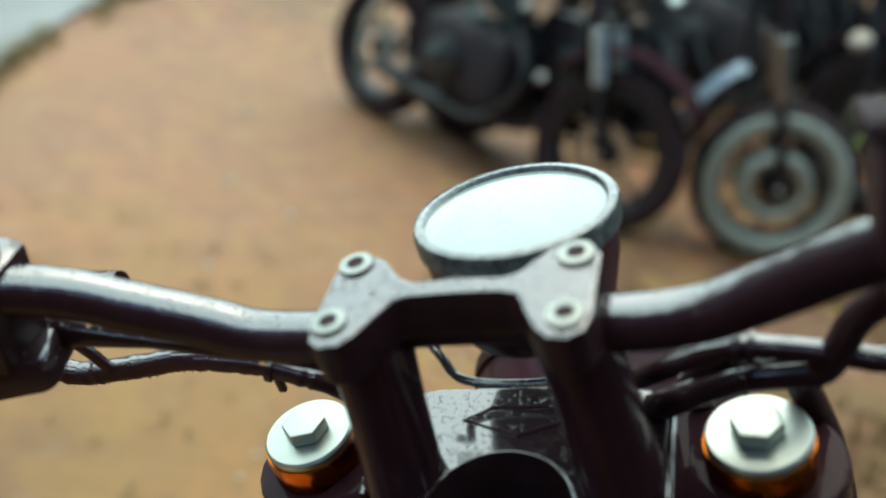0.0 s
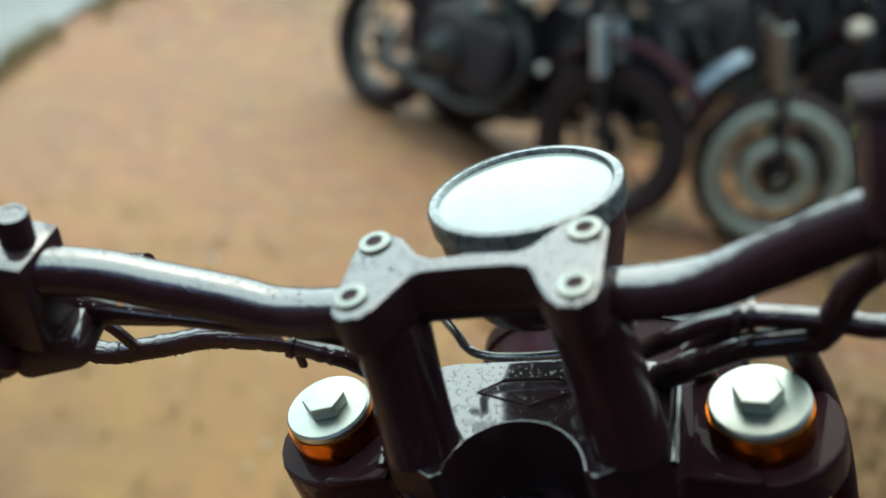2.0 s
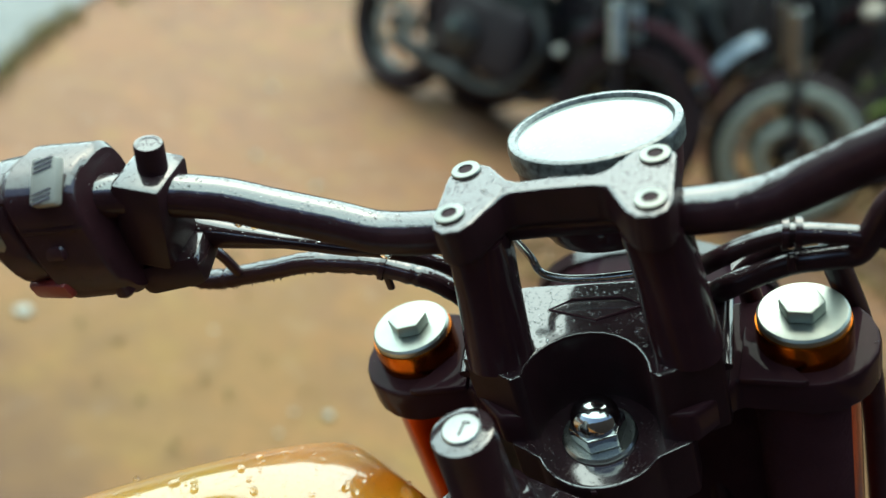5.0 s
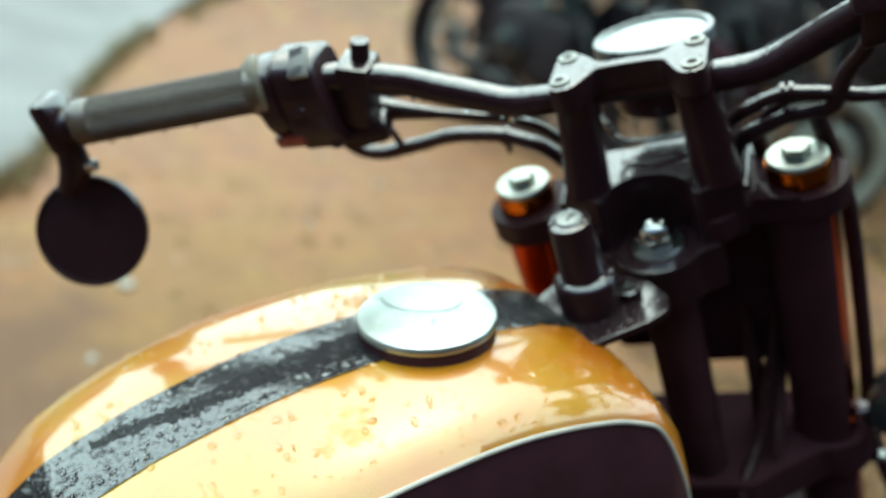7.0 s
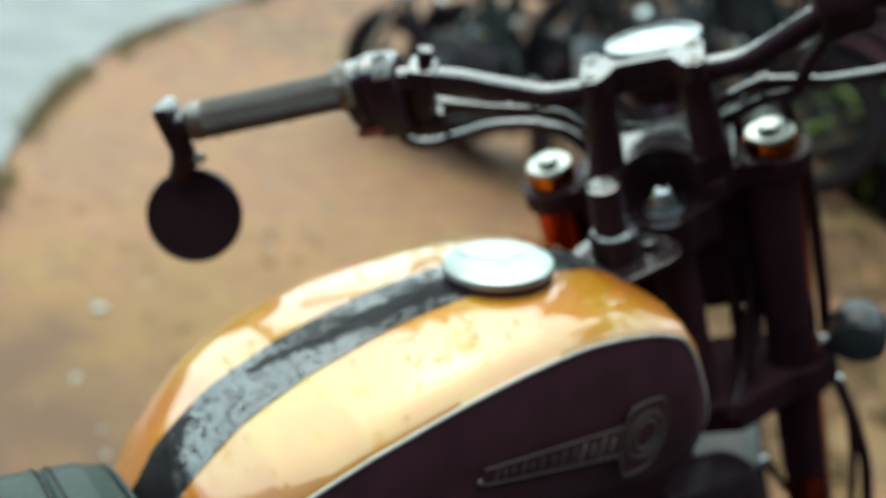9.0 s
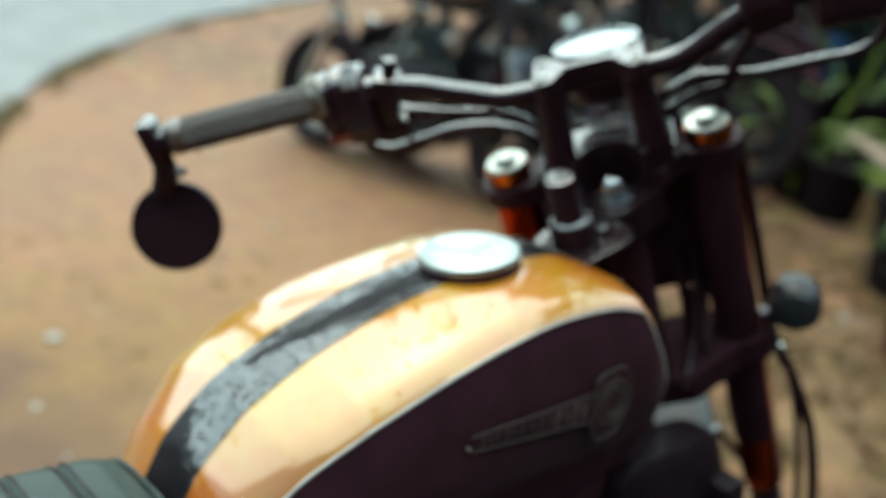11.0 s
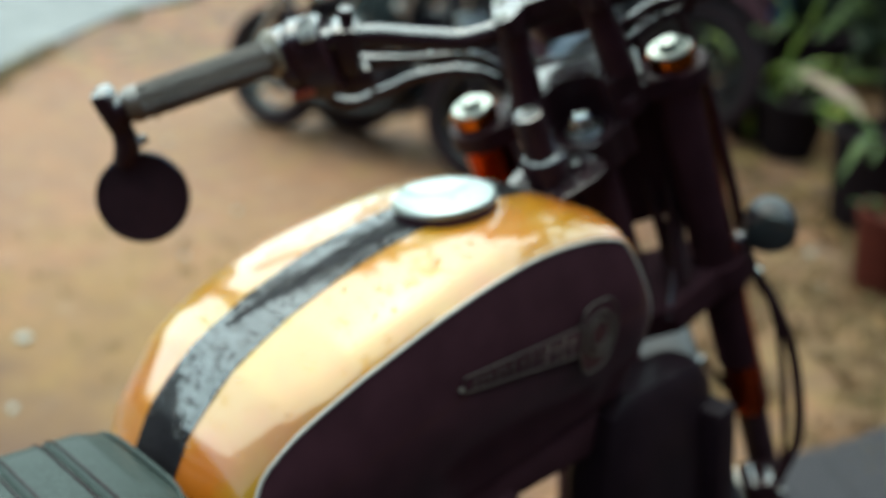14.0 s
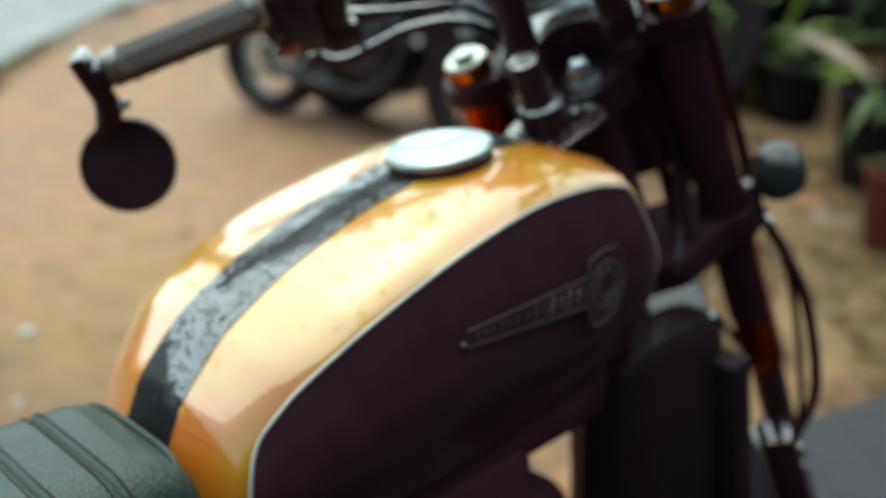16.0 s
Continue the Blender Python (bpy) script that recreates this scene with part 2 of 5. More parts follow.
def block(sx, sy, sz, bevel=0.003):
    return prism([(-sx / 2, -sy / 2), (sx / 2, -sy / 2), (sx / 2, sy / 2), (-sx / 2, sy / 2)], -sz / 2, sz / 2, bevel)


def loft(rings, cap=True, closed=True):
    """Skins rings of equally many points."""
    bm = bmesh.new()
    rows = [[bm.verts.new(q) for q in ring] for ring in rings]
    n = len(rows[0])
    for a, b in zip(rows, rows[1:]):
        for k in range(n if closed else n - 1):
            bm.faces.new((a[k], a[(k + 1) % n], b[(k + 1) % n], b[k]))
    if cap:
        bm.faces.new(rows[0])
        bm.faces.new(rows[-1])
    return bm


def arc(cx, cy, r, a0, a1, n=10):
    return [(cx + r * math.cos(radians(a0 + (a1 - a0) * k / n)), cy + r * math.sin(radians(a0 + (a1 - a0) * k / n))) for k in range(n + 1)]


def hexagon(r, turn=0):
    return [(r * math.cos(radians(60 * k + turn)), r * math.sin(radians(60 * k + turn))) for k in range(6)]


def along(a, b):
    """The pose that lays z from a towards b."""
    return Matrix.Translation(a) @ (Vector(b) - Vector(a)).to_track_quat("Z", "Y").to_matrix().to_4x4()


# ---- ground ----
def dirt():
    """Damp sand with brown, olive and pale wet patches at several sizes."""
    m = material("sandy_dirt", (0.2786, 0.1113, 0.0437), 0.75, second=(0.1922, 0.0710, 0.0255), scale=2.6, bump=0.8, bump_scale=70)
    n, l = m.node_tree.nodes, m.node_tree.links
    p, co = n["Principled BSDF"], n["Texture Coordinate"].outputs["Object"]
    base = p.inputs["Base Color"].links[0].from_socket
    for scale, lo, hi, colour, most in ((1.1, 0.50, 0.66, (0.1452, 0.0994, 0.0329, 1), 0.6), (5.5, 0.48, 0.58, (0.2203, 0.1364, 0.0297, 1), 0.75), (4.1, 0.52, 0.60, (0.1126, 0.0538, 0.0389, 1), 0.7), (8.0, 0.51, 0.58, (0.0979, 0.0394, 0.0241, 1), 0.75), (21.0, 0.52, 0.60, (0.0968, 0.0451, 0.0218, 1), 0.65), (12.0, 0.60, 0.68, (0.2958, 0.2213, 0.1755, 1), 0.6)):
        t, r, mix = n.new("ShaderNodeTexNoise"), n.new("ShaderNodeMapRange"), n.new("ShaderNodeMix")
        t.inputs["Scale"].default_value, t.inputs["Detail"].default_value = scale, 5
        t.noise_dimensions = "4D"
        t.inputs["W"].default_value = scale * 1.7
        l.new(co, t.inputs["Vector"])
        r.inputs["From Min"].default_value, r.inputs["From Max"].default_value, r.inputs["To Max"].default_value = lo, hi, most
        l.new(t.outputs["Fac"], r.inputs["Value"])
        mix.data_type = "RGBA"
        l.new(r.outputs["Result"], mix.inputs["Factor"])
        l.new(base, mix.inputs["A"])
        mix.inputs["B"].default_value = colour
        base = mix.outputs["Result"]
    # broad patches with ragged borders: pale sandy, ochre, dark brown and mid brown
    for x, y, near, far, colour, most in ((-3.0, 1.0, 0.9, 2.1, (0.2791, 0.1374, 0.0649, 1), 0.6), (-1.45, 0.15, 0.35, 1.20, (0.2066, 0.1048, 0.0245, 1), 0.7), (-1.40, -0.50, 0.25, 0.75, (0.0913, 0.0387, 0.0190, 1), 0.8), (-0.50, 1.95, 0.45, 1.30, (0.1420, 0.0730, 0.0250, 1), 0.7)):
        t, away, add, r, mix = n.new("ShaderNodeTexNoise"), n.new("ShaderNodeVectorMath"), n.new("ShaderNodeMath"), n.new("ShaderNodeMapRange"), n.new("ShaderNodeMix")
        t.inputs["Scale"].default_value, t.inputs["Detail"].default_value = 4.5, 6
        l.new(co, t.inputs["Vector"])
        away.operation = "DISTANCE"
        away.inputs[1].default_value = (x, y, 0)
        l.new(co, away.inputs[0])
        add.operation = "MULTIPLY_ADD"
        add.inputs[1].default_value = 1.6
        l.new(t.outputs["Fac"], add.inputs[0])
        l.new(away.outputs["Value"], add.inputs[2])
        r.inputs["From Min"].default_value, r.inputs["From Max"].default_value = far + 0.8, near + 0.8
        r.inputs["To Max"].default_value = most
        l.new(add.outputs["Value"], r.inputs["Value"])
        mix.data_type = "RGBA"
        l.new(r.outputs["Result"], mix.inputs["Factor"])
        l.new(base, mix.inputs["A"])
        mix.inputs["B"].default_value = colour
        base = mix.outputs["Result"]
    l.new(base, p.inputs["Base Color"])
    return m


def ground():
    m = dirt()
    n = 90
    bm = bmesh.new()
    xs = [math.copysign(abs(k / 45) ** 2.2 * 150, k) for k in range(-45, 46)]
    rows = [[bm.verts.new((x - 1.5, y + 1.5, 0.012 * noise.noise((x * 1.5, y * 1.5, 0)) if abs(x) + abs(y) < 14 else 0)) for x in xs] for y in xs]
    for a, b in zip(rows, rows[1:]):
        for k in range(len(a) - 1):
            bm.faces.new((a[k], a[k + 1], b[k + 1], b[k]))
    sheet = part("ground", bm, m, None)
    sheet.data.flip_normals()
    return tagged(sheet, "damp sandy dirt ground with thin grass", "ground", kind="structure")


ground()

# ---- the motorcycle in front ----
LEAN, RAKE, STEER, STEM = 5.9, 26.6, 43.9, 1.04
bike = new("motorcycle")
bike.matrix_world = pose(0, 0, 0, 0, -LEAN, 0)
tagged(bike, "orange and black retro motorcycle wet with rain, parked on dirt", "motorcycle")
FRONT = pose(0, 0, STEM, RAKE, 0, 0) @ pose(0, 0, 0, 0, 0, STEER)


def fpart(name, bm, mat, parent=None, label="", m=None, smooth=True):
    return part(name, bm, mat, parent or bike, label, smooth, FRONT @ m if m is not None else FRONT)


FX, FY = 0.1050, 0.047
DARK_SIDE = (-210, -45)  # bearings between which the added dark shell wraps the tube
for s in (-1, 1):
    at = pose(s * FX - 0.0020, FY - 0.0015 * s, 0)
    leg = fpart("fork_leg", lathe([(0, -0.52), (0.0255, -0.52), (0.0262, -0.5), (0.0255, -0.48), (0.0255, 0.0), (0.0, 0.0)]), GOLD, m=at, label="gold anodised fork tube")
    fpart("slider", rod(0.0205, -0.86, -0.51, 0.003), BLACK_GLOSS, leg, m=at)
    cap = fpart("fork_cap", lathe([(0.02, -0.01), (0.0236, -0.01), (0.0236, 0.0170), (0.0230, 0.0190), (0.0, 0.0190)]), GOLD_RING, m=at)
    fpart("cap_plate", lathe([(0, 0.0192), (0.0222, 0.0192), (0.0222, 0.0222), (0.0211, 0.0235), (0, 0.0235)]), CAP_METAL, cap, "bright aluminium cap plate", m=at)
    fpart("hex_bolt", prism(hexagon(0.0114, -8 if s > 0 else 14), 0.0235, 0.0310, 0.0012), CAP_METAL, cap, m=at)

# black shell added for the dark reflection on the rear of the brake-side fork tube
shell_rings = [[(FX - 0.0020 + r * math.cos(radians(a)), FY - 0.0015 + r * math.sin(radians(a)), z) for r, a in [(0.0275, DARK_SIDE[0] + (DARK_SIDE[1] - DARK_SIDE[0]) * k / 20) for k in range(21)] + [(0.0262, DARK_SIDE[1] - (DARK_SIDE[1] - DARK_SIDE[0]) * k / 20) for k in range(21)]] for z in (-0.43, -0.424, -0.03, -0.018)]
fpart("fork_dark_shell", loft(shell_rings), ENGINE_BLACK, label="black shell added to darken the rear of the fork tube")

yoke = arc(FX, FY, 0.034, -110, 100, 14) + [(0.06, 0.075), (-0.06, 0.075)] + arc(-FX, FY, 0.034, 80, 290, 14) + [(-0.07, 0.018), (-0.050, -0.004), (-0.037, -0.004)] + arc(0, -0.004, 0.0325, 175, 5, 14) + [(0.037, -0.004), (0.050, -0.004), (0.07, 0.018)]
top_yoke = fpart("top_yoke", prism(yoke, -0.018, 0.004, 0.003), BLACK_MATT, label="black cast top yoke")
boss_plan = arc(0, 0, 0.034, 205, 335, 16) + [(0.047, -0.005), (0.047, 0.012), (0.034, 0.034), (-0.034, 0.034), (-0.047, 0.012), (-0.047, -0.005)]
fpart("stem_boss", prism(boss_plan, -0.055, -0.0155, 0.002), BLACK_SATIN, top_yoke)
bridge = [(-0.066, 0.013), (-0.037, -0.004)] + arc(0, -0.004, 0.032, 175, 5, 14) + [(0.037, -0.004), (0.066, 0.010), (0.068, 0.062), (0.04, 0.068), (-0.04, 0.068), (-0.068, 0.062)]
fpart("bridge", prism(bridge, -0.02, 0.031, 0.002), BLACK_SATIN, top_yoke)
nut = fpart("steering_nut", prism(hexagon(0.0152, 20), -0.0130, -0.0035, 0.0012), CHROME, label="chrome domed steering nut")
fpart("dome", lathe([(0.0128, -0.0045), (0.0128, -0.001), (0.0120, 0.0028), (0.0095, 0.0062), (0.0055, 0.0080), (0, 0.0086)]), CHROME, nut)
fpart("washer", lathe([(0.010, -0.0158), (0.0192, -0.0158), (0.0196, -0.0142), (0.0186, -0.0128), (0.010, -0.0128)]), ALUMINIUM, nut)

# handlebar, risers and clamp
BAR_Y, BAR_Z = 0.024, 0.106
for s in (-1, 1):
    rings = []
    for z, rx, ry, e in ((0.029, 0.0170, 0.0175, 2.4), (0.034, 0.0170, 0.0175, 2.4), (0.07, 0.0158, 0.0172, 2.4), (0.092, 0.0148, 0.0185, 3), (0.106, 0.0142, 0.0195, 4)):
        ring = []
        for k in range(28):
            a = 2 * math.pi * k / 28
            c, t = math.cos(a), math.sin(a)
            ring.append((s * np.interp(z, (0.03, 0.106), (0.0480, 0.0415)) + 0.0015 + rx * math.copysign(abs(c) ** (2 / e), c), 0.018 + (z - 0.03) * 0.08 + ry * math.copysign(abs(t) ** (2 / e), t), z))
        rings.append(ring)
    fpart("riser", loft(rings), BLACK_MATT, label="black handlebar riser")
half = [(0.0, 0.031), (0.018, 0.030), (0.024, 0.033), (0.034, 0.0455), (0.041, 0.0495), (0.0495, 0.047), (0.0545, 0.040), (0.0545, 0.006), (0.0525, -0.002), (0.047, -0.006), (0.039, -0.005), (0.034, 0.0), (0.024, 0.019), (0.018, 0.021), (0.0, 0.0215)]
outline = [(x + 0.0015, y) for x, y in half + [(-x, y) for x, y in reversed(half[1:-1])]]
clamp = fpart("handlebar_clamp", prism(outline, 0.107, 0.1275, 0.0022), BLACK_SATIN, label="black handlebar clamp wet with rain")
for x, y in ((-0.0440, 0.0420), (0.0464, 0.0392), (-0.0445, 0.0073), (0.0464, 0.0056)):
    bolt = fpart("clamp_bolt", lathe([(0, 0.1275), (0.0070, 0.1275), (0.0073, 0.1281), (0.0069, 0.1290), (0.0037, 0.1292), (0.0035, 0.1278), (0, 0.1278)]), BOLT_STEEL, clamp, m=pose(x, y, 0))
    fpart("hex_socket", prism(hexagon(0.0036, 15), 0.1272, 0.12865, 0), BLACK_MATT, bolt, m=pose(x, y, 0), smooth=False)

BAR_LEFT = [(-0.404, -0.055, 0.1830), (-0.3, -0.034, 0.1765), (-0.262, -0.022, 0.1735), (-0.235, -0.011, 0.170), (-0.2, 0.004, 0.159), (-0.165, 0.016, 0.1440), (-0.14, 0.021, 0.1305), (-0.112, 0.0245, 0.117), (-0.088, 0.0245, 0.108), (-0.055, 0.0245, 0.106), (-0.028, 0.033, 0.104)]
BAR_RIGHT = [(0.028, 0.033, 0.104), (0.055, 0.0245, 0.106), (0.088, 0.0245, 0.108), (0.112, 0.0245, 0.117), (0.14, 0.02, 0.133), (0.165, 0.013, 0.146), (0.2, -0.003, 0.159), (0.235, -0.019, 0.168), (0.262, -0.030, 0.170), (0.3, -0.041, 0.172), (0.412, -0.062, 0.1785)]
BAR = BAR_LEFT + BAR_RIGHT
fpart("handlebar", sweep(smooth_path(BAR), 0.0111), BAR_BLACK, label="black tubular handlebar beaded with rain")
for s in (-1, 1):
    fore, rise = (0.0065, 0.0060) if s < 0 else (0, 0)
    a, b = Vector((s * 0.280, -0.0385 + fore, 0.1707 + rise)), Vector((s * (0.403 if s > 0 else 0.395), -0.0605 + fore, 0.1778 + rise))
    grip = fpart("grip", lathe([(0.011, 0), (0.0165, 0), (0.0174, 0.002), (0.0174, 0.010), (0.0164, 0.013), (0.0164, 0.148), (0.011, 0.149)]), GRIP_RUBBER, m=along(b, a), label="worn brown-grey rubber grip")

    bm = bmesh.new()
    axis = along(b, a)
    for turn in (-1, 1):
        for k in range(30):
            pts = [axis @ Vector((0.0165 * math.cos(q), 0.0165 * math.sin(q), z)) for z, q in [(0.014 + 0.130 * u / 26, 2 * math.pi * k / 30 + turn * 0.9 * math.pi * u / 26) for u in range(27)]]
            last = None
            for p, z in zip(pts, pts[1:]):
                out = (p - (axis @ Vector((0, 0, (axis.inverted() @ p).z)))).normalized()
                side = (z - p).normalized().cross(out) * 0.00055
                row = [bm.verts.new(p - side), bm.verts.new(p + out * 0.0006), bm.verts.new(p + side)]
                if last:
                    bm.faces.new((last[0], last[1], row[1], row[0]))
                    bm.faces.new((last[1], last[2], row[2], row[1]))
                last = row
    tagged(fpart("knurl", bm, GRIP_RUBBER, grip), kind="stuff")

# speedometer
GAUGE = pose(0.0098, 0.0935, 0.1130, -8.5, 0, 0) @ Matrix.Scale(0.985, 4)
gauge = fpart("speedometer", lathe([(0, -0.056), (0.034, -0.056), (0.0375, -0.050), (0.0428, -0.026), (0.0444, -0.004), (0.043, -0.002), (0, -0.002)]), BLACK_GLOSS, m=GAUGE, label="round speedometer in a black cup")
fpart("bezel", lathe([(0.0440, -0.010), (0.0458, -0.010), (0.0463, -0.002), (0.0455, 0.0008), (0.0448, 0.0013), (0.0416, 0.0013), (0.0408, 0.0004), (0.0402, -0.0012)]), WORN_BEZEL, gauge, m=GAUGE)
fpart("gauge_glass", lathe([(0, 0.0005), (0.025, 0.0), (0.0406, -0.0010)]), SKY_PALE_GLASS, gauge, "gauge glass coloured pale for the sky's reflection", m=GAUGE)

# tank, local to the motorcycle
TANK = [  # y, top, half width, shoulder below top, belly, bottom
    (-0.040, 0.9351, 0.0925, 0.020, 0.1035, 0.840),
    (-0.050, 0.9608, 0.1157, 0.018, 0.1267, 0.810),
    (-0.070, 0.9765, 0.1266, 0.015, 0.1377, 0.785),
    (-0.110, 0.9850, 0.1230, 0.014, 0.1341, 0.770),
    (-0.170, 0.9845, 0.1216, 0.013, 0.1326, 0.758),
    (-0.230, 0.9760, 0.1243, 0.012, 0.1354, 0.752),
    (-0.300, 0.9595, 0.1265, 0.012, 0.1375, 0.750),
    (-0.370, 0.9330, 0.1226, 0.012, 0.1337, 0.748),
    (-0.425, 0.9022, 0.1143, 0.012, 0.1254, 0.742),
    (-0.465, 0.8623, 0.1041, 0.012, 0.1152, 0.735),
    (-0.490, 0.8126, 0.0918, 0.014, 0.1029, 0.730),
    (-0.498, 0.7614, 0.0795, 0.014, 0.0906, 0.730),
]
EDGE = 0.010  # how far the rounded shoulder falls just above the pinstripe
SIDE_M = 14


def centre(y):
    """The tank's middle line, which drifts a little to the left towards the seat."""
    return -0.0101 - 0.0079 * (-y - 0.05) / 0.4


def slant(y, z):
    """The nose of the tank leans forward towards its foot."""
    return y + min(1.0, max(0.0, (y + 0.14) / 0.08)) * 0.30 * min(0.11, max(0.0, 0.955 - z))


def tank_z(row, u):
    return row[1] - row[3] * abs(u) ** 2.4 - EDGE * abs(u) ** 10


def flank(row, u):
    """A point of the flank, out from the middle line; u from the shoulder (0) to the bottom edge (1)."""
    y, top, w, drop, belly, bottom = row
    z = (top - drop - EDGE) + (bottom - top + drop + EDGE) * u
    return (w + (belly - w) * math.sin(math.pi * min(1, u * 1.15)) - 0.02 * u ** 3, slant(y, z), z)


def tank_ring(row, m=20, start=0.390):
    top = [(row[2] * k / m, slant(row[0], tank_z(row, k / m)), tank_z(row, k / m)) for k in range(m + 1)]
    full = top + [flank(row, k / SIDE_M) for k in range(1, SIDE_M + 1)]
    for _ in range(int(max(0, (-row[0] - start) / (0.485 - start)) ** 2.0 * 60)):
        full = full[:3] + [tuple((a + 2 * b + c) / 4 for a, b, c in zip(*full[k - 1:k + 2])) for k in range(3, len(full) - 4)] + full[-4:]
    return full


def tank_rows():
    keys = np.array(TANK)
    out = []
    for y in np.concatenate([np.linspace(keys[0, 0], -0.12, 28), np.linspace(-0.13, keys[-1, 0], 96)]):
        t = np.interp(-y, -keys[:, 0], np.arange(len(keys)))
        i = int(min(max(math.floor(t), 0), len(keys) - 2))
        p = [keys[min(max(i + d, 0), len(keys) - 1)] for d in (-1, 0, 1, 2)]
        u = t - i
        row = 0.5 * (2 * p[1] + (p[2] - p[0]) * u + (2 * p[0] - 5 * p[1] + 4 * p[2] - p[3]) * u * u + (3 * p[1] - p[0] - 3 * p[2] + p[3]) * u ** 3)
        row[0] = y
        out.append(row)
    return out


def panel_start(y):
    if y < -0.44:
        return min(1.0, ((-0.44 - y) / 0.037) ** 4)
    return 0.0 if y < -0.085 else min(1.0, ((y + 0.085) / 0.040) ** 2.6)


rows = tank_rows()
rings = []
for r in rows:
    q, c = tank_ring(r), centre(r[0])
    rings.append([(c + x, y, z) for x, y, z in q] + [(c - x, y, z) for x, y, z in reversed(q[1:])])
nose = rings[0]
mid = Vector((centre(-0.04), -0.030, 0.89))
caps = [[tuple(Vector(q).lerp(mid, f) + Vector((0, d, 0))) for q in nose] for f, d in ((0.9, 0.012), (0.45, 0.011), (0.16, 0.006))]
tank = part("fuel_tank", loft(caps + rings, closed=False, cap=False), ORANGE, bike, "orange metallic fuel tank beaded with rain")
for s in (-1, 1):
    low = 0.0 if s > 0 else 0.5
    edge_at = lambda r: max(low, panel_start(r[0]))
    spot = lambda r, u: Vector((centre(r[0]) + s * (flank(r, u)[0] + 0.0012), flank(r, u)[1], flank(r, u)[2]))
    panel_rows = [r for r in rows if panel_start(r[0]) < 0.97]
    part("side_panel", loft([[spot(r, edge_at(r) + (1 - edge_at(r)) * k / 14) for k in range(15)] for r in panel_rows], closed=False, cap=False), BLACK_GLOSS, tank, "glossy black tank side panel")
    part("pinstripe", sweep([spot(r, edge_at(r)) for r in panel_rows], 0.0017, 8), CREAM, tank, "cream pinstripe")


def stripe_row(r):
    return [(centre(r[0]) + x, slant(r[0], tank_z(r, x / r[2])), tank_z(r, x / r[2]) + 0.0008) for x in [-0.0316 + 0.0632 * k / 8 for k in range(9)]]


part("stripe", loft([stripe_row(r) for r in rows], closed=False, cap=False), STRIPE, tank, "dark centre stripe covered in drops")
CAPM = pose(-0.002, -0.186, 0.9775, 8, 0, 0) @ Matrix.Scale(0.905, 4)
part("neck", lathe([(0, 0), (0.0520, 0.0), (0.0515, 0.0128), (0, 0.012)]), BLACK_GLOSS, tank, m=CAPM)
fuel = part("filler_cap", lathe([(0.03, 0.011), (0.050, 0.0115), (0.0525, 0.0135), (0.0527, 0.0165), (0.0512, 0.0188), (0.040, 0.0206), (0.018, 0.0216), (0, 0.0218)], 64), SATIN_METAL, tank, "polished filler cap with rain on it", m=CAPM)
flap = [(-0.008 + 0.0310 * math.cos(radians(a)), 0.0165 + 0.0200 * math.sin(radians(a))) for a in range(0, 360, 8)]
part("lock_flap", prism(flap, 0.014, 0.0228, 0.0008), SATIN_METAL, fuel, m=CAPM @ pose(0, 0, 0, 0, 0, 48))

# badge on each flank: a tapering bar with raised strokes, ending in a shield with rings
for s in (-1, 1):
    BADGE = pose(0.1232 if s > 0 else -0.1490, -0.205, 0.879, 90, 0, 90 if s > 0 else -90) @ pose(0, 0, 0, 0, 0, -2 * s)
    bar = [(-0.080, -0.0065), (0.068, -0.0135), (0.068, 0.0135), (-0.080, 0.0065)]
    badge = part("badge", prism(bar, 0, 0.0018, 0.0006), BLACK_GLOSS, tank, "dark metal tank badge with worn silver edges", m=BADGE)
    part("badge_rim", sweep([(x, y, 0.002) for x, y in bar], 0.0008, 6, closed=True), WORN_SILVER, badge, m=BADGE)
    outer = [(0.064, -0.014), (0.073, -0.033), (0.100, -0.029), (0.114, -0.006), (0.112, 0.022), (0.098, 0.033), (0.070, 0.029), (0.064, 0.014)]
    part("shield", prism(outer, 0, 0.0022, 0.0008), BLACK_GLOSS, badge, m=BADGE)
    part("shield_rim", sweep(smooth_path([(x, y, 0.0024) for x, y in outer + outer[:1]], 4), 0.0009, 6), WORN_SILVER, badge, m=BADGE)
    for r in (0.0205, 0.0130):
        part("ring", lathe([(r - 0.0018, 0.002), (r - 0.0014, 0.0034), (r + 0.0014, 0.0034), (r + 0.0018, 0.002)], 36), WORN_SILVER, badge, m=BADGE @ pose(0.090, 0.001, 0))
    strokes = ((-0.068, 0.008), (-0.060, 0.006), (-0.052, 0.006), (-0.042, 0.009), (-0.034, 0.006), (-0.024, 0.009), (-0.012, 0.007), (-0.002, 0.012), (0.010, 0.010), (0.019, 0.014), (0.030, 0.010), (0.040, 0.016), (0.052, 0.011))
    for x, h in strokes:
        part("letter_bar", bevelled(block(0.0024, h, 0.0014, 0), 0.0004, 1), WORN_SILVER if x < 0.015 else BRIGHT_SILVER, badge, m=BADGE @ pose(x, 0, 0.0024, 0, 0, -14))
    part("screw", rod(0.0022, 0, 0.0032, 0.0006, 16), BRIGHT_SILVER, badge, m=BADGE @ pose(-0.083, -0.003, 0))

# rain standing on the tank
WATER = bpy.data.materials.new("rain_water")
WATER.use_nodes = True
wp = WATER.node_tree.nodes["Principled BSDF"]
wp.inputs["Transmission Weight"].default_value, wp.inputs["IOR"].default_value, wp.inputs["Roughness"].default_value = 1.0, 1.33, 0.02


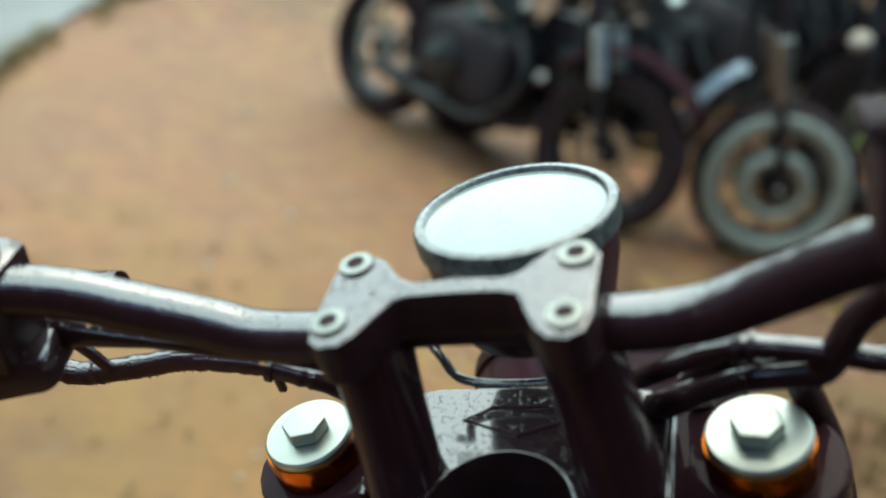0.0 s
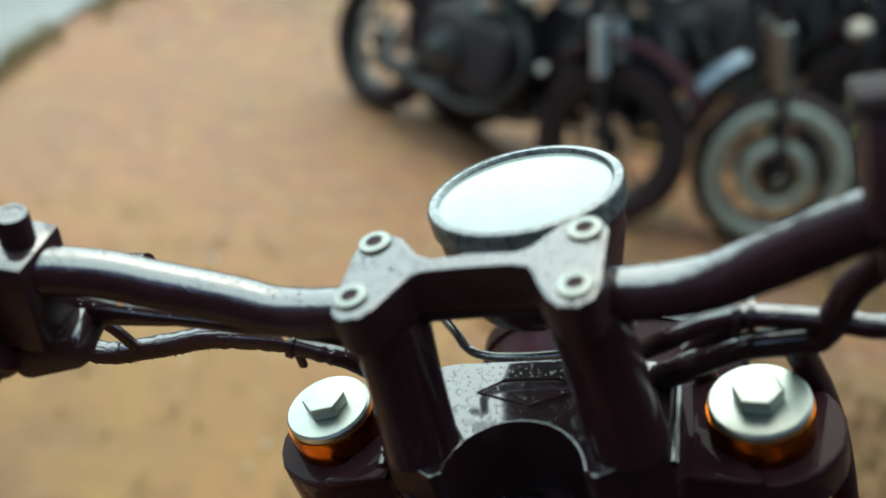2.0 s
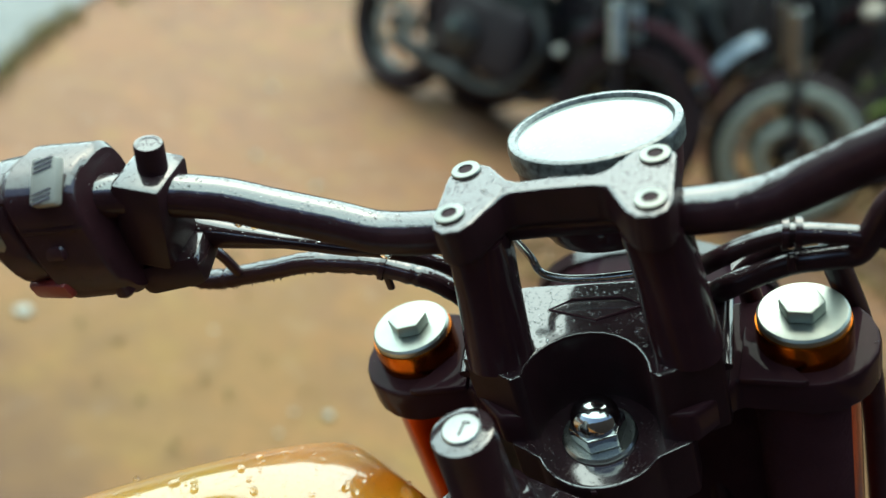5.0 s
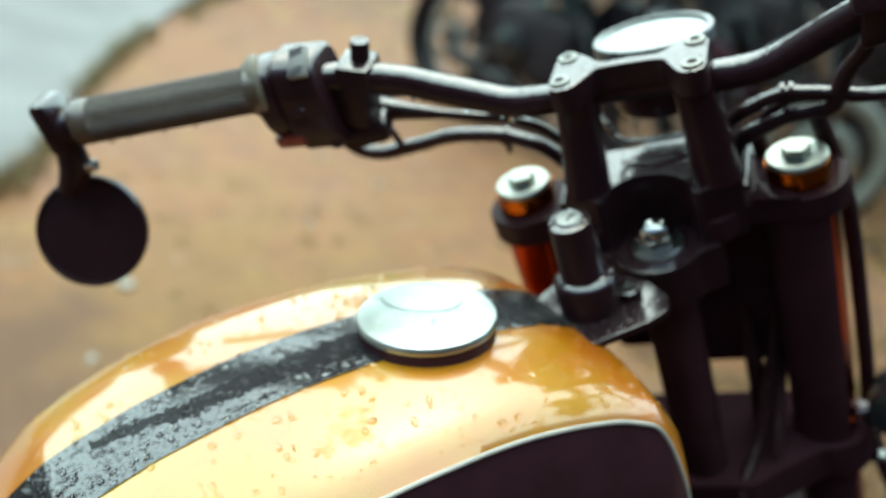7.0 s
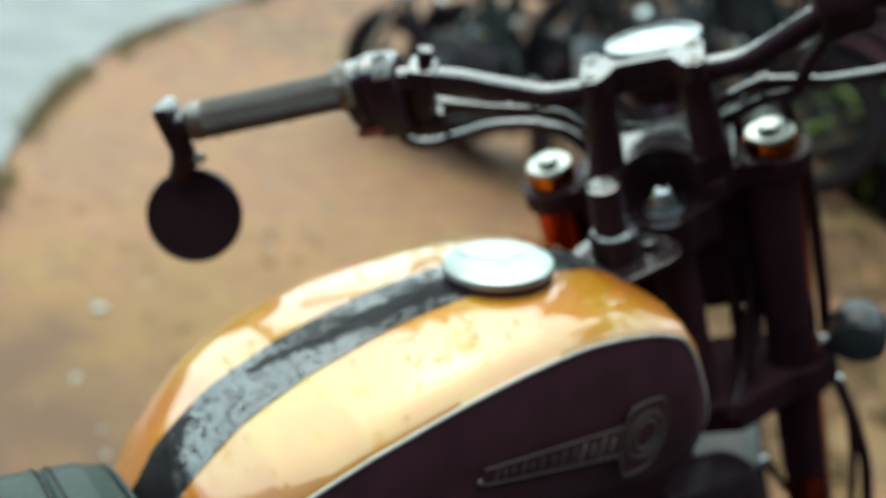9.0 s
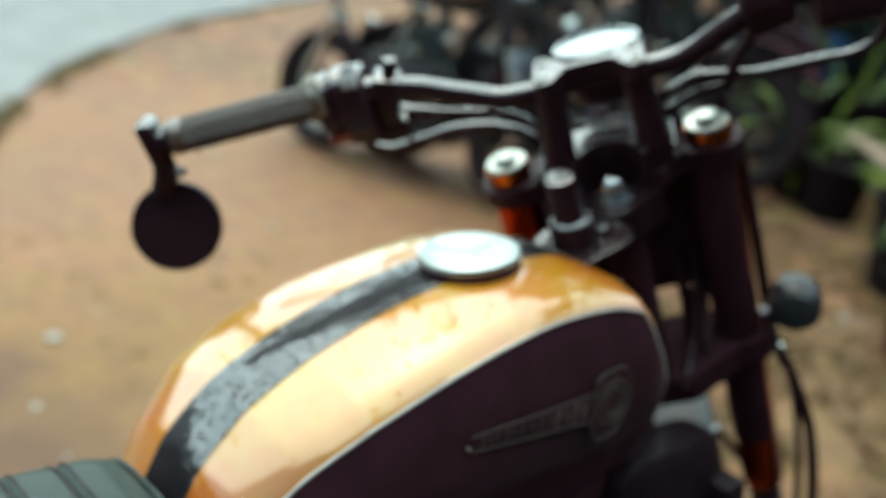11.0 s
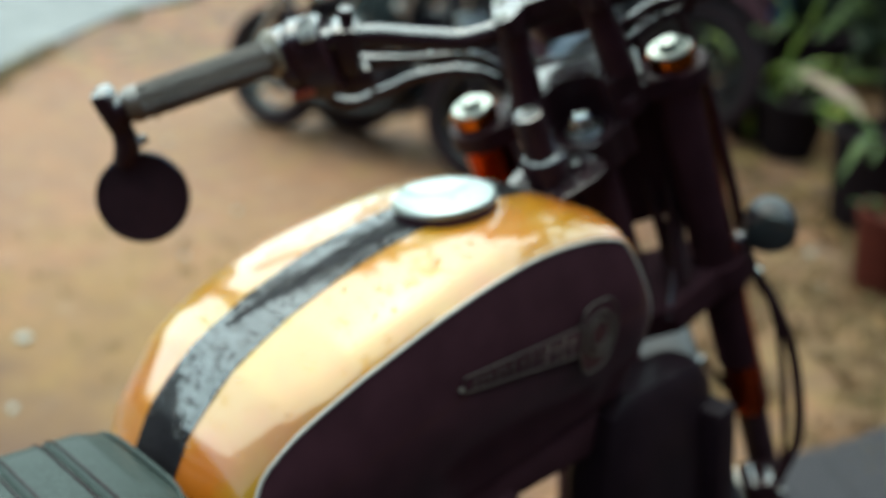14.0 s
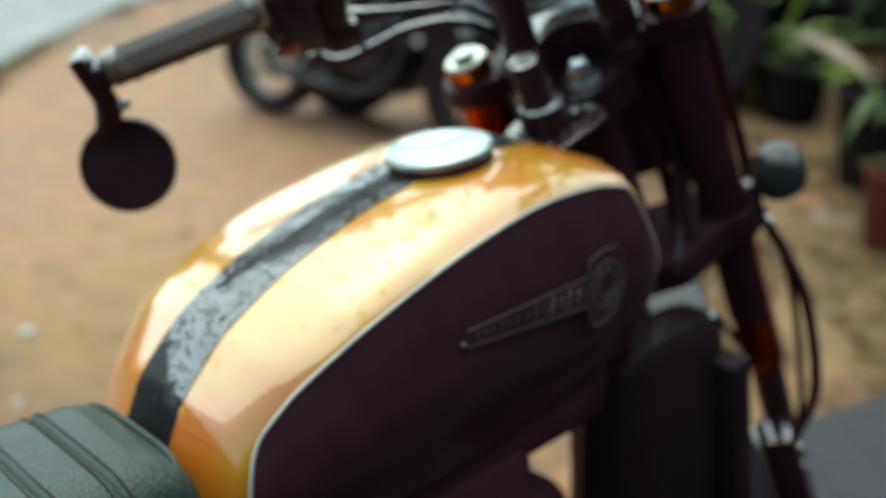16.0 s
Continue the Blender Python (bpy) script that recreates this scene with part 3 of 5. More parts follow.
def drops(name, spots, parent, squash=0.42):
    bm = bmesh.new()
    for (q, up, r) in spots:
        m = Matrix.Translation(q) @ Vector(up).to_track_quat("Z", "Y").to_matrix().to_4x4() @ Matrix.Rotation(random.uniform(0, 6), 4, "Z")
        e, rings = random.uniform(1, 1.7), []
        for f, h in ((1.0, 0.0), (0.86, 0.55), (0.5, 0.88)):
            rings.append([bm.verts.new(m @ Vector((r * f * e * math.cos(k * math.pi / 4), r * f * math.sin(k * math.pi / 4), r * h * squash * 2))) for k in range(8)])
        top = bm.verts.new(m @ Vector((0, 0, r * squash * 2)))
        for a, b in zip(rings, rings[1:]):
            for k in range(8):
                bm.faces.new((a[k], a[(k + 1) % 8], b[(k + 1) % 8], b[k]))
        for k in range(8):
            bm.faces.new((rings[-1][k], rings[-1][(k + 1) % 8], top))
    ob = part(name, bm, WATER, parent)
    ob.visible_shadow = False
    return tagged(ob, kind="stuff")


def tank_top(u, y):
    r = min(rows, key=lambda q: abs(q[0] - y))
    z = np.interp(-y, [-q[0] for q in rows], [q[1] for q in rows]) - r[3] * abs(u) ** 2.4 - EDGE * abs(u) ** 10 + 0.0006
    return (centre(y) + u * r[2], slant(y, z), z)


spots = []
for _ in range(5200):
    u, y = random.uniform(-0.97, 0.97), random.uniform(-0.47, -0.06)
    if math.hypot(u * 0.12 - 0.011, y + 0.186) < 0.052:
        continue
    slope = (np.interp(-y + 0.01, [-q[0] for q in rows], [q[1] for q in rows]) - np.interp(-y - 0.01, [-q[0] for q in rows], [q[1] for q in rows])) / 0.02
    dense = abs(u * 0.12) < 0.034
    if not dense and random.random() < 0.86:
        continue
    spots.append((tank_top(u, y), (0.15 * u ** 3, slope, 1), random.choice((0.0004, 0.0005, 0.0006, 0.0008, 0.0010, 0.0014, 0.0021)) * (1.1 if dense else 1)))
drops("tank_rain", spots, tank)
spots = []
for _ in range(130):
    r, a = 0.049 * math.sqrt(random.random()), random.uniform(0, 6.28)
    z = np.interp(r, (0, 0.018, 0.040, 0.051), (0.0218, 0.0216, 0.0206, 0.0188))
    spots.append((CAPM @ Vector((r * math.cos(a), r * math.sin(a), z)), CAPM.to_3x3() @ Vector((0.8 * r * math.cos(a) / 0.05 * 0.2, 0.8 * r * math.sin(a) / 0.05 * 0.2, 1)), random.choice((0.0006, 0.0008, 0.0011, 0.0016))))
drops("cap_rain", spots, fuel)

# seat
def seat_half(y):
    ys = (-1.12, -1.0, -0.8, -0.6, -0.52, -0.502, -0.492, -0.486)
    return np.interp(y, ys, (0.095, 0.11, 0.108, 0.096, 0.088, 0.085, 0.078, 0.064)), np.interp(y, ys, (0.876, 0.880, 0.864, 0.856, 0.855, 0.850, 0.840, 0.826))


def seat_ring(y, grow=0.0):
    w, top = seat_half(y)
    w, top = w + grow, top + grow
    dip = 0.0
    for c in (-0.545, -0.585, -0.625, -0.665, -0.705, -0.745, -0.785):
        dip = max(dip, 0.0034 * math.exp(-((y - c) / 0.0020) ** 2))
    ring = []
    for k in range(41):
        a = math.pi * k / 40
        c, t = math.cos(a), math.sin(a)
        ring.append((w * math.copysign(abs(c) ** 0.35, c), y, top - 0.075 + (0.075 - dip * t) * abs(t) ** 0.45))
    return ring


ys = [-0.486, -0.489, -0.492, -0.497, -0.502, -0.51] + [-0.515 - 0.0025 * k for k in range(120)] + [-0.85, -0.9, -1.0, -1.1, -1.12]
seat = part("seat", loft([seat_ring(y) for y in ys]), VINYL, bike, "ribbed black vinyl seat wet with rain")
part("piping", sweep([(p[0] * 1.005, -0.497 - 0.016 * (abs(p[0]) / 0.09) ** 4, p[2] + 0.001) for p in seat_ring(-0.500)], 0.0022, 8), VINYL, seat, "black piping along the seat edge")
for c in (-0.545, -0.585, -0.625, -0.665):
    for d in (-0.005, 0.005):
        part("seam", sweep([(p[0], c + d, p[2] + 0.0004) for p in seat_ring(c + d)[4:37]], 0.0008, 6), BLACK_MATT, seat)
part("seat_base", prism([(-0.085, -1.1), (0.085, -1.1), (0.088, -0.5), (-0.088, -0.5)], 0.735, 0.768, 0.004), BLACK_PLASTIC, seat)

# ignition lock on its bracket
LOCK = pose(-0.044, -0.058, 0)
plate = arc(-0.048, -0.062, 0.041, 60, 290, 20) + [(0.0, -0.082), (0.012, -0.070), (0.012, -0.056), (-0.005, -0.036)]
bracket = fpart("lock_bracket", prism(plate, -0.027, -0.020, 0.0015), BLACK_SATIN, label="black steel ignition bracket")
lock = fpart("ignition_lock", lathe([(0, -0.021), (0.0228, -0.021), (0.0228, 0.004), (0.0205, 0.0075), (0.0165, 0.009), (0.0165, 0.011), (0.0158, 0.012), (0.0152, 0.052), (0.0146, 0.0545), (0.0100, 0.0555), (0, 0.0555)], 48), BLACK_SATIN, bracket, "black ignition lock barrel", m=LOCK)
fpart("lock_face", lathe([(0, 0.0575), (0.0085, 0.0572), (0.0093, 0.0562), (0.0093, 0.0545)], 40), ALUMINIUM, lock, "silver key face", m=LOCK)
fpart("key_slot", block(0.0009, 0.0075, 0.0006, 0), RUBBER, lock, m=LOCK @ pose(0.0005, -0.0005, 0.0577, 0, 0, -8))
fpart("key_slot", block(0.004, 0.0009, 0.0006, 0), RUBBER, lock, m=LOCK @ pose(0.002, 0.0032, 0.0577, 0, 0, -8))
word = bpy.data.curves.new("lettering", "FONT")
word.body, word.size, word.align_x, word.extrude = "LOCK", 0.0042, "CENTER", 0.0001
ghost = bpy.data.objects.new("lettering", word)
wm = bpy.data.meshes.new_from_object(ghost)
bpy.data.objects.remove(ghost)
wb = bmesh.new()
wb.from_mesh(wm)
fpart("lettering", wb, CREAM, lock, m=LOCK @ pose(0.0105, -0.0062, 0.0560, 0, 0, 58))
screw = fpart("bracket_screw", lathe([(0, -0.020), (0.0085, -0.020), (0.0078, -0.0135), (0.0055, -0.0125), (0.0048, -0.0145), (0, -0.0145)]), BLACK_SATIN, bracket, m=pose(-0.016, -0.052, 0))
fpart("screw_head", lathe([(0, -0.0132), (0.0030, -0.0132), (0.0046, -0.0122), (0.0046, -0.0145)]), DARK_RIM, screw, m=pose(-0.016, -0.052, 0))

# yoke relief: a raised outline, edge pads, a slot
fpart("relief_line", sweep([(-0.024, 0.047, 0.0312), (-0.012, 0.0545, 0.0312), (0.014, 0.0545, 0.0312), (0.026, 0.047, 0.0312), (0.002, 0.0375, 0.0312)], 0.0007, 6, closed=True), BLACK_GLOSS, top_yoke)
for s in (-1, 1):
    fpart("pad", prism([(s * 0.071, 0.016), (s * 0.100, 0.0125), (s * 0.104, 0.014), (s * 0.074, 0.055)], 0.003, 0.007, 0.001), BLACK_MATT, top_yoke)
    fpart("rib", sweep([(s * 0.067, 0.012, 0.020), (s * 0.068, 0.06, 0.028)], 0.003, 10), BLACK_SATIN, top_yoke)
fpart("pinch_slot", block(0.003, 0.016, 0.003, 0.0005), BLACK_GLOSS, top_yoke, m=pose(0, -0.0265, -0.0188))
fpart("steering_stem", rod(0.021, -0.270, -0.05, 0.003), ENGINE_BLACK, label="black steering head")
low = arc(FX, FY, 0.036, -100, 100, 12) + [(0.05, 0.085), (-0.05, 0.085)] + arc(-FX, FY, 0.036, 80, 280, 12) + [(-0.04, -0.03), (0.04, -0.03)]
lower = fpart("lower_yoke", prism(low, -0.295, -0.256, 0.004), ENGINE_BLACK, label="black lower yoke")
fpart("pinch_bolt", rod(0.0045, 0, 0.012, 0.001), STEEL, lower, m=pose(0.1385, 0.03, -0.292, 0, 40, 0))

# headlamp with its ears, between the fork legs
bowl = fpart("headlamp", lathe([(0, -0.085), (0.03, -0.082), (0.062, -0.06), (0.080, -0.02), (0.084, 0.02), (0.086, 0.03), (0.083, 0.034), (0, 0.034)], 44), BLACK_GLOSS, m=pose(0, 0.185, -0.135, -90 + 20, 0, 0), label="black headlamp bowl")
fpart("lamp_ring", lathe([(0.078, 0.03), (0.089, 0.03), (0.089, 0.04), (0.078, 0.044)]), BLACK_SATIN, bowl, m=pose(0, 0.185, -0.135, -90 + 20, 0, 0))
fpart("lens", lathe([(0, 0.052), (0.05, 0.047), (0.079, 0.036)]), GLASS_DARK, bowl, m=pose(0, 0.185, -0.135, -90 + 20, 0, 0))
for s in (-1, 1):
    ear = fpart("lamp_bracket", prism([(0.0, -0.16), (0.13, -0.16), (0.13, -0.10), (0.02, -0.045), (0.0, -0.045)], -0.002, 0.002, 0.0008), BLACK_SATIN, bowl, m=pose(s * 0.089, 0.05, 0) @ Matrix(((0, 0, 1, 0), (1, 0, 0, 0), (0, 1, 0, 0), (0, 0, 0, 1))))
# wiring behind the headlamp
for k, pts in enumerate((
    [(0.02, 0.06, 0.0), (0.035, 0.075, -0.05), (0.045, 0.07, -0.12), (0.05, 0.045, -0.2), (0.045, 0.06, -0.3)],
    [(0.05, 0.07, 0.0), (0.062, 0.08, -0.06), (0.072, 0.07, -0.13), (0.055, 0.02, -0.22), (0.03, -0.03, -0.27)],
    [(-0.03, 0.07, 0.0), (-0.045, 0.085, -0.06), (-0.04, 0.08, -0.14), (-0.02, 0.06, -0.2)],
    [(0.075, 0.075, 0.03), (0.078, 0.09, -0.04), (0.062, 0.085, -0.12), (0.07, 0.05, -0.19), (0.06, 0.0, -0.25)],
)):
    fpart("wiring_loom", sweep(smooth_path(pts), 0.006 if k % 2 else 0.0075, 12), RUBBER, label="black sheathed wiring")

fpart("fuse_box", bevelled(block(0.085, 0.05, 0.165, 0), 0.008), ENGINE_BLACK, bowl, m=pose(0.045, 0.085, -0.115))
fpart("fuse_box", bevelled(block(0.05, 0.05, 0.13, 0), 0.008), ENGINE_BLACK, bowl, m=pose(-0.045, 0.09, -0.115))

# front wheel, mudguard, brake
AXLE = Vector((0, FY, -0.80))


def wheel_parts(add, r, rim_r, width, rim_mat, m, spokes=10, disc=0.0):
    """A wheel round x: tyre with a rounded tread, rim, hub, cast spokes and, where given, a brake disc."""
    turn = m @ pose(0, 0, 0, 0, 90, 0)
    w = width / 2
    add("tyre", lathe([(rim_r - 0.004, -w * 0.75), (rim_r + 0.012, -w * 0.95), (r * 0.9, -w), (r * 0.965, -w * 0.72), (r, -w * 0.25), (r, w * 0.25), (r * 0.965, w * 0.72), (r * 0.9, w), (rim_r + 0.012, w * 0.95), (rim_r - 0.004, w * 0.75), (rim_r - 0.004, -w * 0.75)], 56), TYRE, turn)
    add("rim", lathe([(rim_r + 0.006, -w * 0.8), (rim_r - 0.012, -w * 0.82), (rim_r - 0.030, -w * 0.5), (rim_r - 0.034, 0), (rim_r - 0.030, w * 0.5), (rim_r - 0.012, w * 0.82), (rim_r + 0.006, w * 0.8), (rim_r + 0.006, -w * 0.8)], 56), rim_mat, turn)
    add("hub", lathe([(0, -w * 1.1), (0.03, -w * 1.1), (0.045, -w * 0.6), (0.04, 0), (0.045, w * 0.6), (0.03, w * 1.1), (0, w * 1.1)]), DARK_RIM, turn)
    for k in range(spokes):
        a = 2 * math.pi * k / spokes
        add("spoke", sweep([(0.035 * math.cos(a), 0.035 * math.sin(a), 0), ((rim_r - 0.02) * math.cos(a + 0.12), (rim_r - 0.02) * math.sin(a + 0.12), 0)], 0.007, 8), DARK_RIM, turn)
    if disc:
        add("brake_disc", lathe([(disc * 0.6, w + 0.004), (disc, w + 0.004), (disc, w + 0.009), (disc * 0.6, w + 0.009), (disc * 0.6, w + 0.004)], 48), STEEL, turn)


front_wheel = fpart("front_wheel", rod(0.009, -0.12, 0.12, 0.002), STEEL, m=Matrix.Translation(AXLE) @ pose(0, 0, 0, 0, 90, 0), label="front wheel with black tyre")
wheel_parts(lambda n, bm, mat, m: fpart(n, bm, mat, front_wheel, m=m), 0.345, 0.250, 0.11, DARK_RIM, Matrix.Translation(AXLE), disc=0.15)
guard = []
for k in range(25):
    a = radians(10 + 150 * k / 24)
    guard.append([(AXLE.x + 0.056 * math.cos(b), AXLE.y + (0.385 - 0.022 * (1 - math.sin(b))) * math.cos(a), AXLE.z + (0.385 - 0.022 * (1 - math.sin(b))) * math.sin(a)) for b in [math.pi * j / 10 for j in range(11)]])
mudguard = fpart("front_mudguard", loft(guard, cap=False, closed=False), GUARD_BLACK, label="glossy black front mudguard")
solid = mudguard.modifiers.new("thickness", "SOLIDIFY")
solid.thickness = 0.003
for s in (-1, 1):
    fpart("mudguard_stay", sweep([(s * 0.056, FY, -0.42), (s * 0.085, FY, -0.50), (s * 0.0945, FY, -0.55)], 0.005, 8), BLACK_SATIN, mudguard)
caliper = fpart("brake_caliper", block(0.045, 0.07, 0.11, 0.012), BLACK_SATIN, m=pose(0.085, -0.03, -0.64, -20, 0, 0), label="black brake caliper")
for z in (-0.60, -0.67):
    fpart("caliper_bolt", rod(0.0065, 0, 0.008, 0.001), STEEL, caliper, m=pose(0.107, -0.03 - (z + 0.64) * 0.35, z, 0, 90, 0))
fpart("brake_hose", sweep(smooth_path([(0.118, 0.06, 0.05), (0.135, 0.085, -0.05), (0.139, 0.07, -0.18), (0.140, 0.055, -0.28), (0.158, 0.035, -0.36), (0.166, 0.03, -0.45), (0.150, 0.0, -0.55), (0.11, -0.025, -0.60)]), 0.0068, 12), RUBBER, label="black brake hose")
fpart("sensor_cable", sweep(smooth_path([(0.135, 0.05, -0.26), (0.152, 0.03, -0.34), (0.150, 0.03, -0.46), (0.135, 0.01, -0.55), (0.115, -0.01, -0.62)]), 0.0045, 10), RUBBER, label="thin black sensor cable")

# indicators on short stems
for s in (-1, 1):
    at = Matrix.Translation((s * 0.168, 0.040, -0.230)) @ pose(0, 0, 0, 90, 0, 0) @ pose(0, 0, 0, 0, s * -12, 0)
    lamp = fpart("indicator", lathe([(0, -0.034), (0.010, -0.033), (0.021, -0.027), (0.0285, -0.012), (0.030, 0.004), (0.0285, 0.018), (0, 0.018)], 36), GUARD_BLACK, m=at, label="round black indicator on a short stem")
    fpart("lamp_lens", lathe([(0.0275, 0.0175), (0.0255, 0.022), (0.015, 0.026), (0, 0.0275)], 36), GLASS_DARK, lamp, m=at)
    fpart("stem", sweep([(s * 0.132, 0.040, -0.242), (s * 0.150, 0.040, -0.236)], lambda u: 0.010 - 0.003 * u, 14), RUBBER, lamp)

# switch cluster, rubber-flanged grip, clutch perch on the left bar
def bar_at(x):
    q = [p for p in smooth_path(BAR, 16)]
    return min(q, key=lambda p: abs(p.x - x))


def shell(x0, x1, up, down, front, back, power=3.2, n=32, taper=0.003):
    """A rounded housing round the bar from x0 to x1, in the bar's frame."""
    rings = []
    for x, f in ((x0, -taper), (x0 + 0.003, 0), (x1 - 0.003, 0), (x1, -taper)):
        c, ring = bar_at(x), []
        for k in range(n):
            a = 2 * math.pi * k / n
            u, v = math.cos(a), math.sin(a)
            ry = (front if u > 0 else back) + f
            rz = (up if v > 0 else down) + f
            ring.append((x, c.y + ry * math.copysign(abs(u) ** (2 / power), u), c.z + rz * math.copysign(abs(v) ** (2 / power), v)))
        rings.append(ring)
    return loft(rings)


b0, b1 = bar_at(-0.262), bar_at(-0.405)
fpart("grip_flange", lathe([(0.012, 0), (0.0175, 0.0), (0.0195, 0.003), (0.0235, 0.008), (0.0240, 0.013), (0.023, 0.015), (0.012, 0.015)]), FLANGE_TAN, m=along(bar_at(-0.2665), bar_at(-0.245)), label="tan rubber grip flange")
cluster = fpart("switch_housing", shell(-0.238, -0.209, 0.0245, 0.054, 0.024, 0.0245, 3.0), BLACK_PLASTIC, label="black handlebar switch housing")
c = bar_at(-0.224)
fpart("collar", shell(-0.2535, -0.2375, 0.0215, 0.040, 0.0235, 0.0235, 2.6), BLACK_PLASTIC, cluster)
fpart("parting_line", shell(-0.2375, -0.2095, -0.001, 0.0035, 0.0245, 0.0250, 5), BLACK_SATIN, cluster)
ROCK = pose(-0.2165, c.y - 0.0165, c.z + 0.0205, 42, 0, 0)
rock = fpart("dip_switch", bevelled(block(0.0150, 0.023, 0.006, 0), 0.002), GREY_PLASTIC, cluster, "pale grey rocker switch", m=ROCK)
for k in range(6):
    fpart("switch_rib", block(0.0105, 0.0008, 0.001, 0), BLACK_PLASTIC, rock, m=ROCK @ pose(0, (0.0096 - 0.0022 * k) if k < 3 else (-0.0096 + 0.0022 * (k - 3)), 0.0031, 0, 0, 14))
fpart("choke_tab", bevelled(block(0.011, 0.018, 0.014, 0), 0.003), BLACK_PLASTIC, cluster, m=pose(-0.2365, c.y - 0.016, c.z + 0.0165, 30, 0, 0))
fpart("indicator_switch", bevelled(block(0.014, 0.008, 0.005, 0), 0.002), BLACK_PLASTIC, cluster, m=pose(-0.229, c.y - 0.0245, c.z - 0.014, 80, 0, 0))
fpart("horn_button", bevelled(block(0.025, 0.011, 0.008, 0), 0.003), RED_PLASTIC, cluster, "dark red horn button", m=pose(-0.2435, c.y - 0.0222, c.z - 0.0365, 100, 0, -6))
fpart("lead_boss", rod(0.005, 0, 0.012, 0.002), BLACK_PLASTIC, cluster, m=pose(-0.2155, c.y - 0.010, c.z - 0.054))
p0 = bar_at(-0.186)
perch = fpart("clutch_perch", bevelled(block(0.026, 0.034, 0.050, 0), 0.0035, 2), BLACK_SATIN, label="black clutch lever perch", m=pose(-0.1965, p0.y + 0.001, p0.z - 0.0085, 0, 18, 0))
boss = fpart("mirror_boss", lathe([(0, 0.006), (0.0074, 0.006), (0.0072, 0.0250), (0.0067, 0.0260), (0.0048, 0.0260), (0.0044, 0.0256), (0, 0.0256)], 28), BLACK_SATIN, perch, "capped mirror thread boss", m=Matrix.Translation((-0.1900, 0.011, p0.z + 0.004)) @ pose(0, 0, 0, 0, 18, 0))
fpart("pivot", bevelled(block(0.036, 0.036, 0.020, 0), 0.006), BLACK_SATIN, perch, m=pose(-0.201, p0.y + 0.004, p0.z - 0.042, 0, 0, 12))
fpart("clutch_lever", sweep(smooth_path([(-0.17, p0.y + 0.045, p0.z - 0.036), (-0.21, p0.y + 0.05, p0.z - 0.036), (-0.28, p0.y + 0.035, p0.z - 0.014), (-0.36, p0.y + 0.01, p0.z - 0.004), (-0.39, p0.y + 0.006, p0.z - 0.006)]), lambda u: 0.0062 + 0.002 * (u > 0.95), 12), BLACK_SATIN, label="black clutch lever")
fpart("bar_end", rod(0.0145, 0, 0.022, 0.002), BLACK_SATIN, m=along(bar_at(-0.394), bar_at(-0.394) * 2 - bar_at(-0.377)))

# bar-end mirror
mc, mj, mm = Vector((-0.406, -0.056, 0.187)), Vector((-0.414, -0.060, 0.150)), Vector((-0.429, -0.063, 0.093))
MT = FRONT.inverted() @ pose(0, 0, 0, 0, LEAN, 0)
face = (MT.to_3x3() @ Vector((0.80, -0.50, 0.33))).normalized()
mirror = fpart("bar_end_mirror", lathe([(0, -0.011), (0.022, -0.0105), (0.038, -0.007), (0.0440, -0.001), (0.0452, 0.004), (0.0445, 0.0075), (0.0425, 0.008), (0.0415, 0.006), (0, 0.007)], 56), BLACK_SATIN, m=Matrix.Translation(mm) @ face.to_track_quat("Z", "Y").to_matrix().to_4x4(), label="round black bar-end mirror")
fpart("mirror_clamp", bevelled(block(0.018, 0.030, 0.046, 0), 0.007), BLACK_SATIN, mirror, m=Matrix.Translation(mc + Vector((-0.006, 0, 0.0))))
fpart("stalk", sweep([mc + Vector((-0.005, 0, -0.012)), mj, mm + Vector((0, 0, 0.040))], lambda u: 0.0095 + 0.0035 * math.exp(-((u - 0.5) / 0.2) ** 2), 14), BLACK_SATIN, mirror)
fpart("joint_screw", rod(0.005, -0.004, 0.019, 0.001), STEEL, mirror, m=Matrix.Translation(mj) @ pose(0, 0, 0, 0, 90, 0))

# right end: brake master cylinder, throttle housing
r0 = bar_at(0.168)
master = fpart("brake_master", shell(0.150, 0.190, 0.018, 0.022, 0.026, 0.018, 4), BLACK_SATIN, label="black front brake master cylinder")
fpart("reservoir", bevelled(block(0.062, 0.044, 0.040, 0), 0.005), BLACK_PLASTIC, master, m=pose(0.176, 0.014, 0.162, -22, 0, 0))
fpart("reservoir_lid", bevelled(block(0.066, 0.048, 0.007, 0), 0.002), TYRE, master, m=pose(0.176, 0.014, 0.162, -22, 0, 0) @ pose(0, 0, 0.0225))
fpart("right_switch", shell(0.205, 0.258, 0.028, 0.036, 0.026, 0.027), BLACK_PLASTIC, label="black right-hand switch housing")
fpart("brake_lever", sweep(smooth_path([(0.165, r0.y + 0.05, r0.z - 0.02), (0.21, r0.y + 0.055, r0.z - 0.02), (0.28, r0.y + 0.035, r0.z - 0.015), (0.36, r0.y + 0.01, r0.z - 0.01)]), 0.0065, 12), BLACK_SATIN, label="black brake lever")

# cables
def cable(points, r=0.0045, label="black control cable beaded with rain"):
    return fpart("cable", sweep(smooth_path(points, 10), r, 12), RUBBER, label=label)


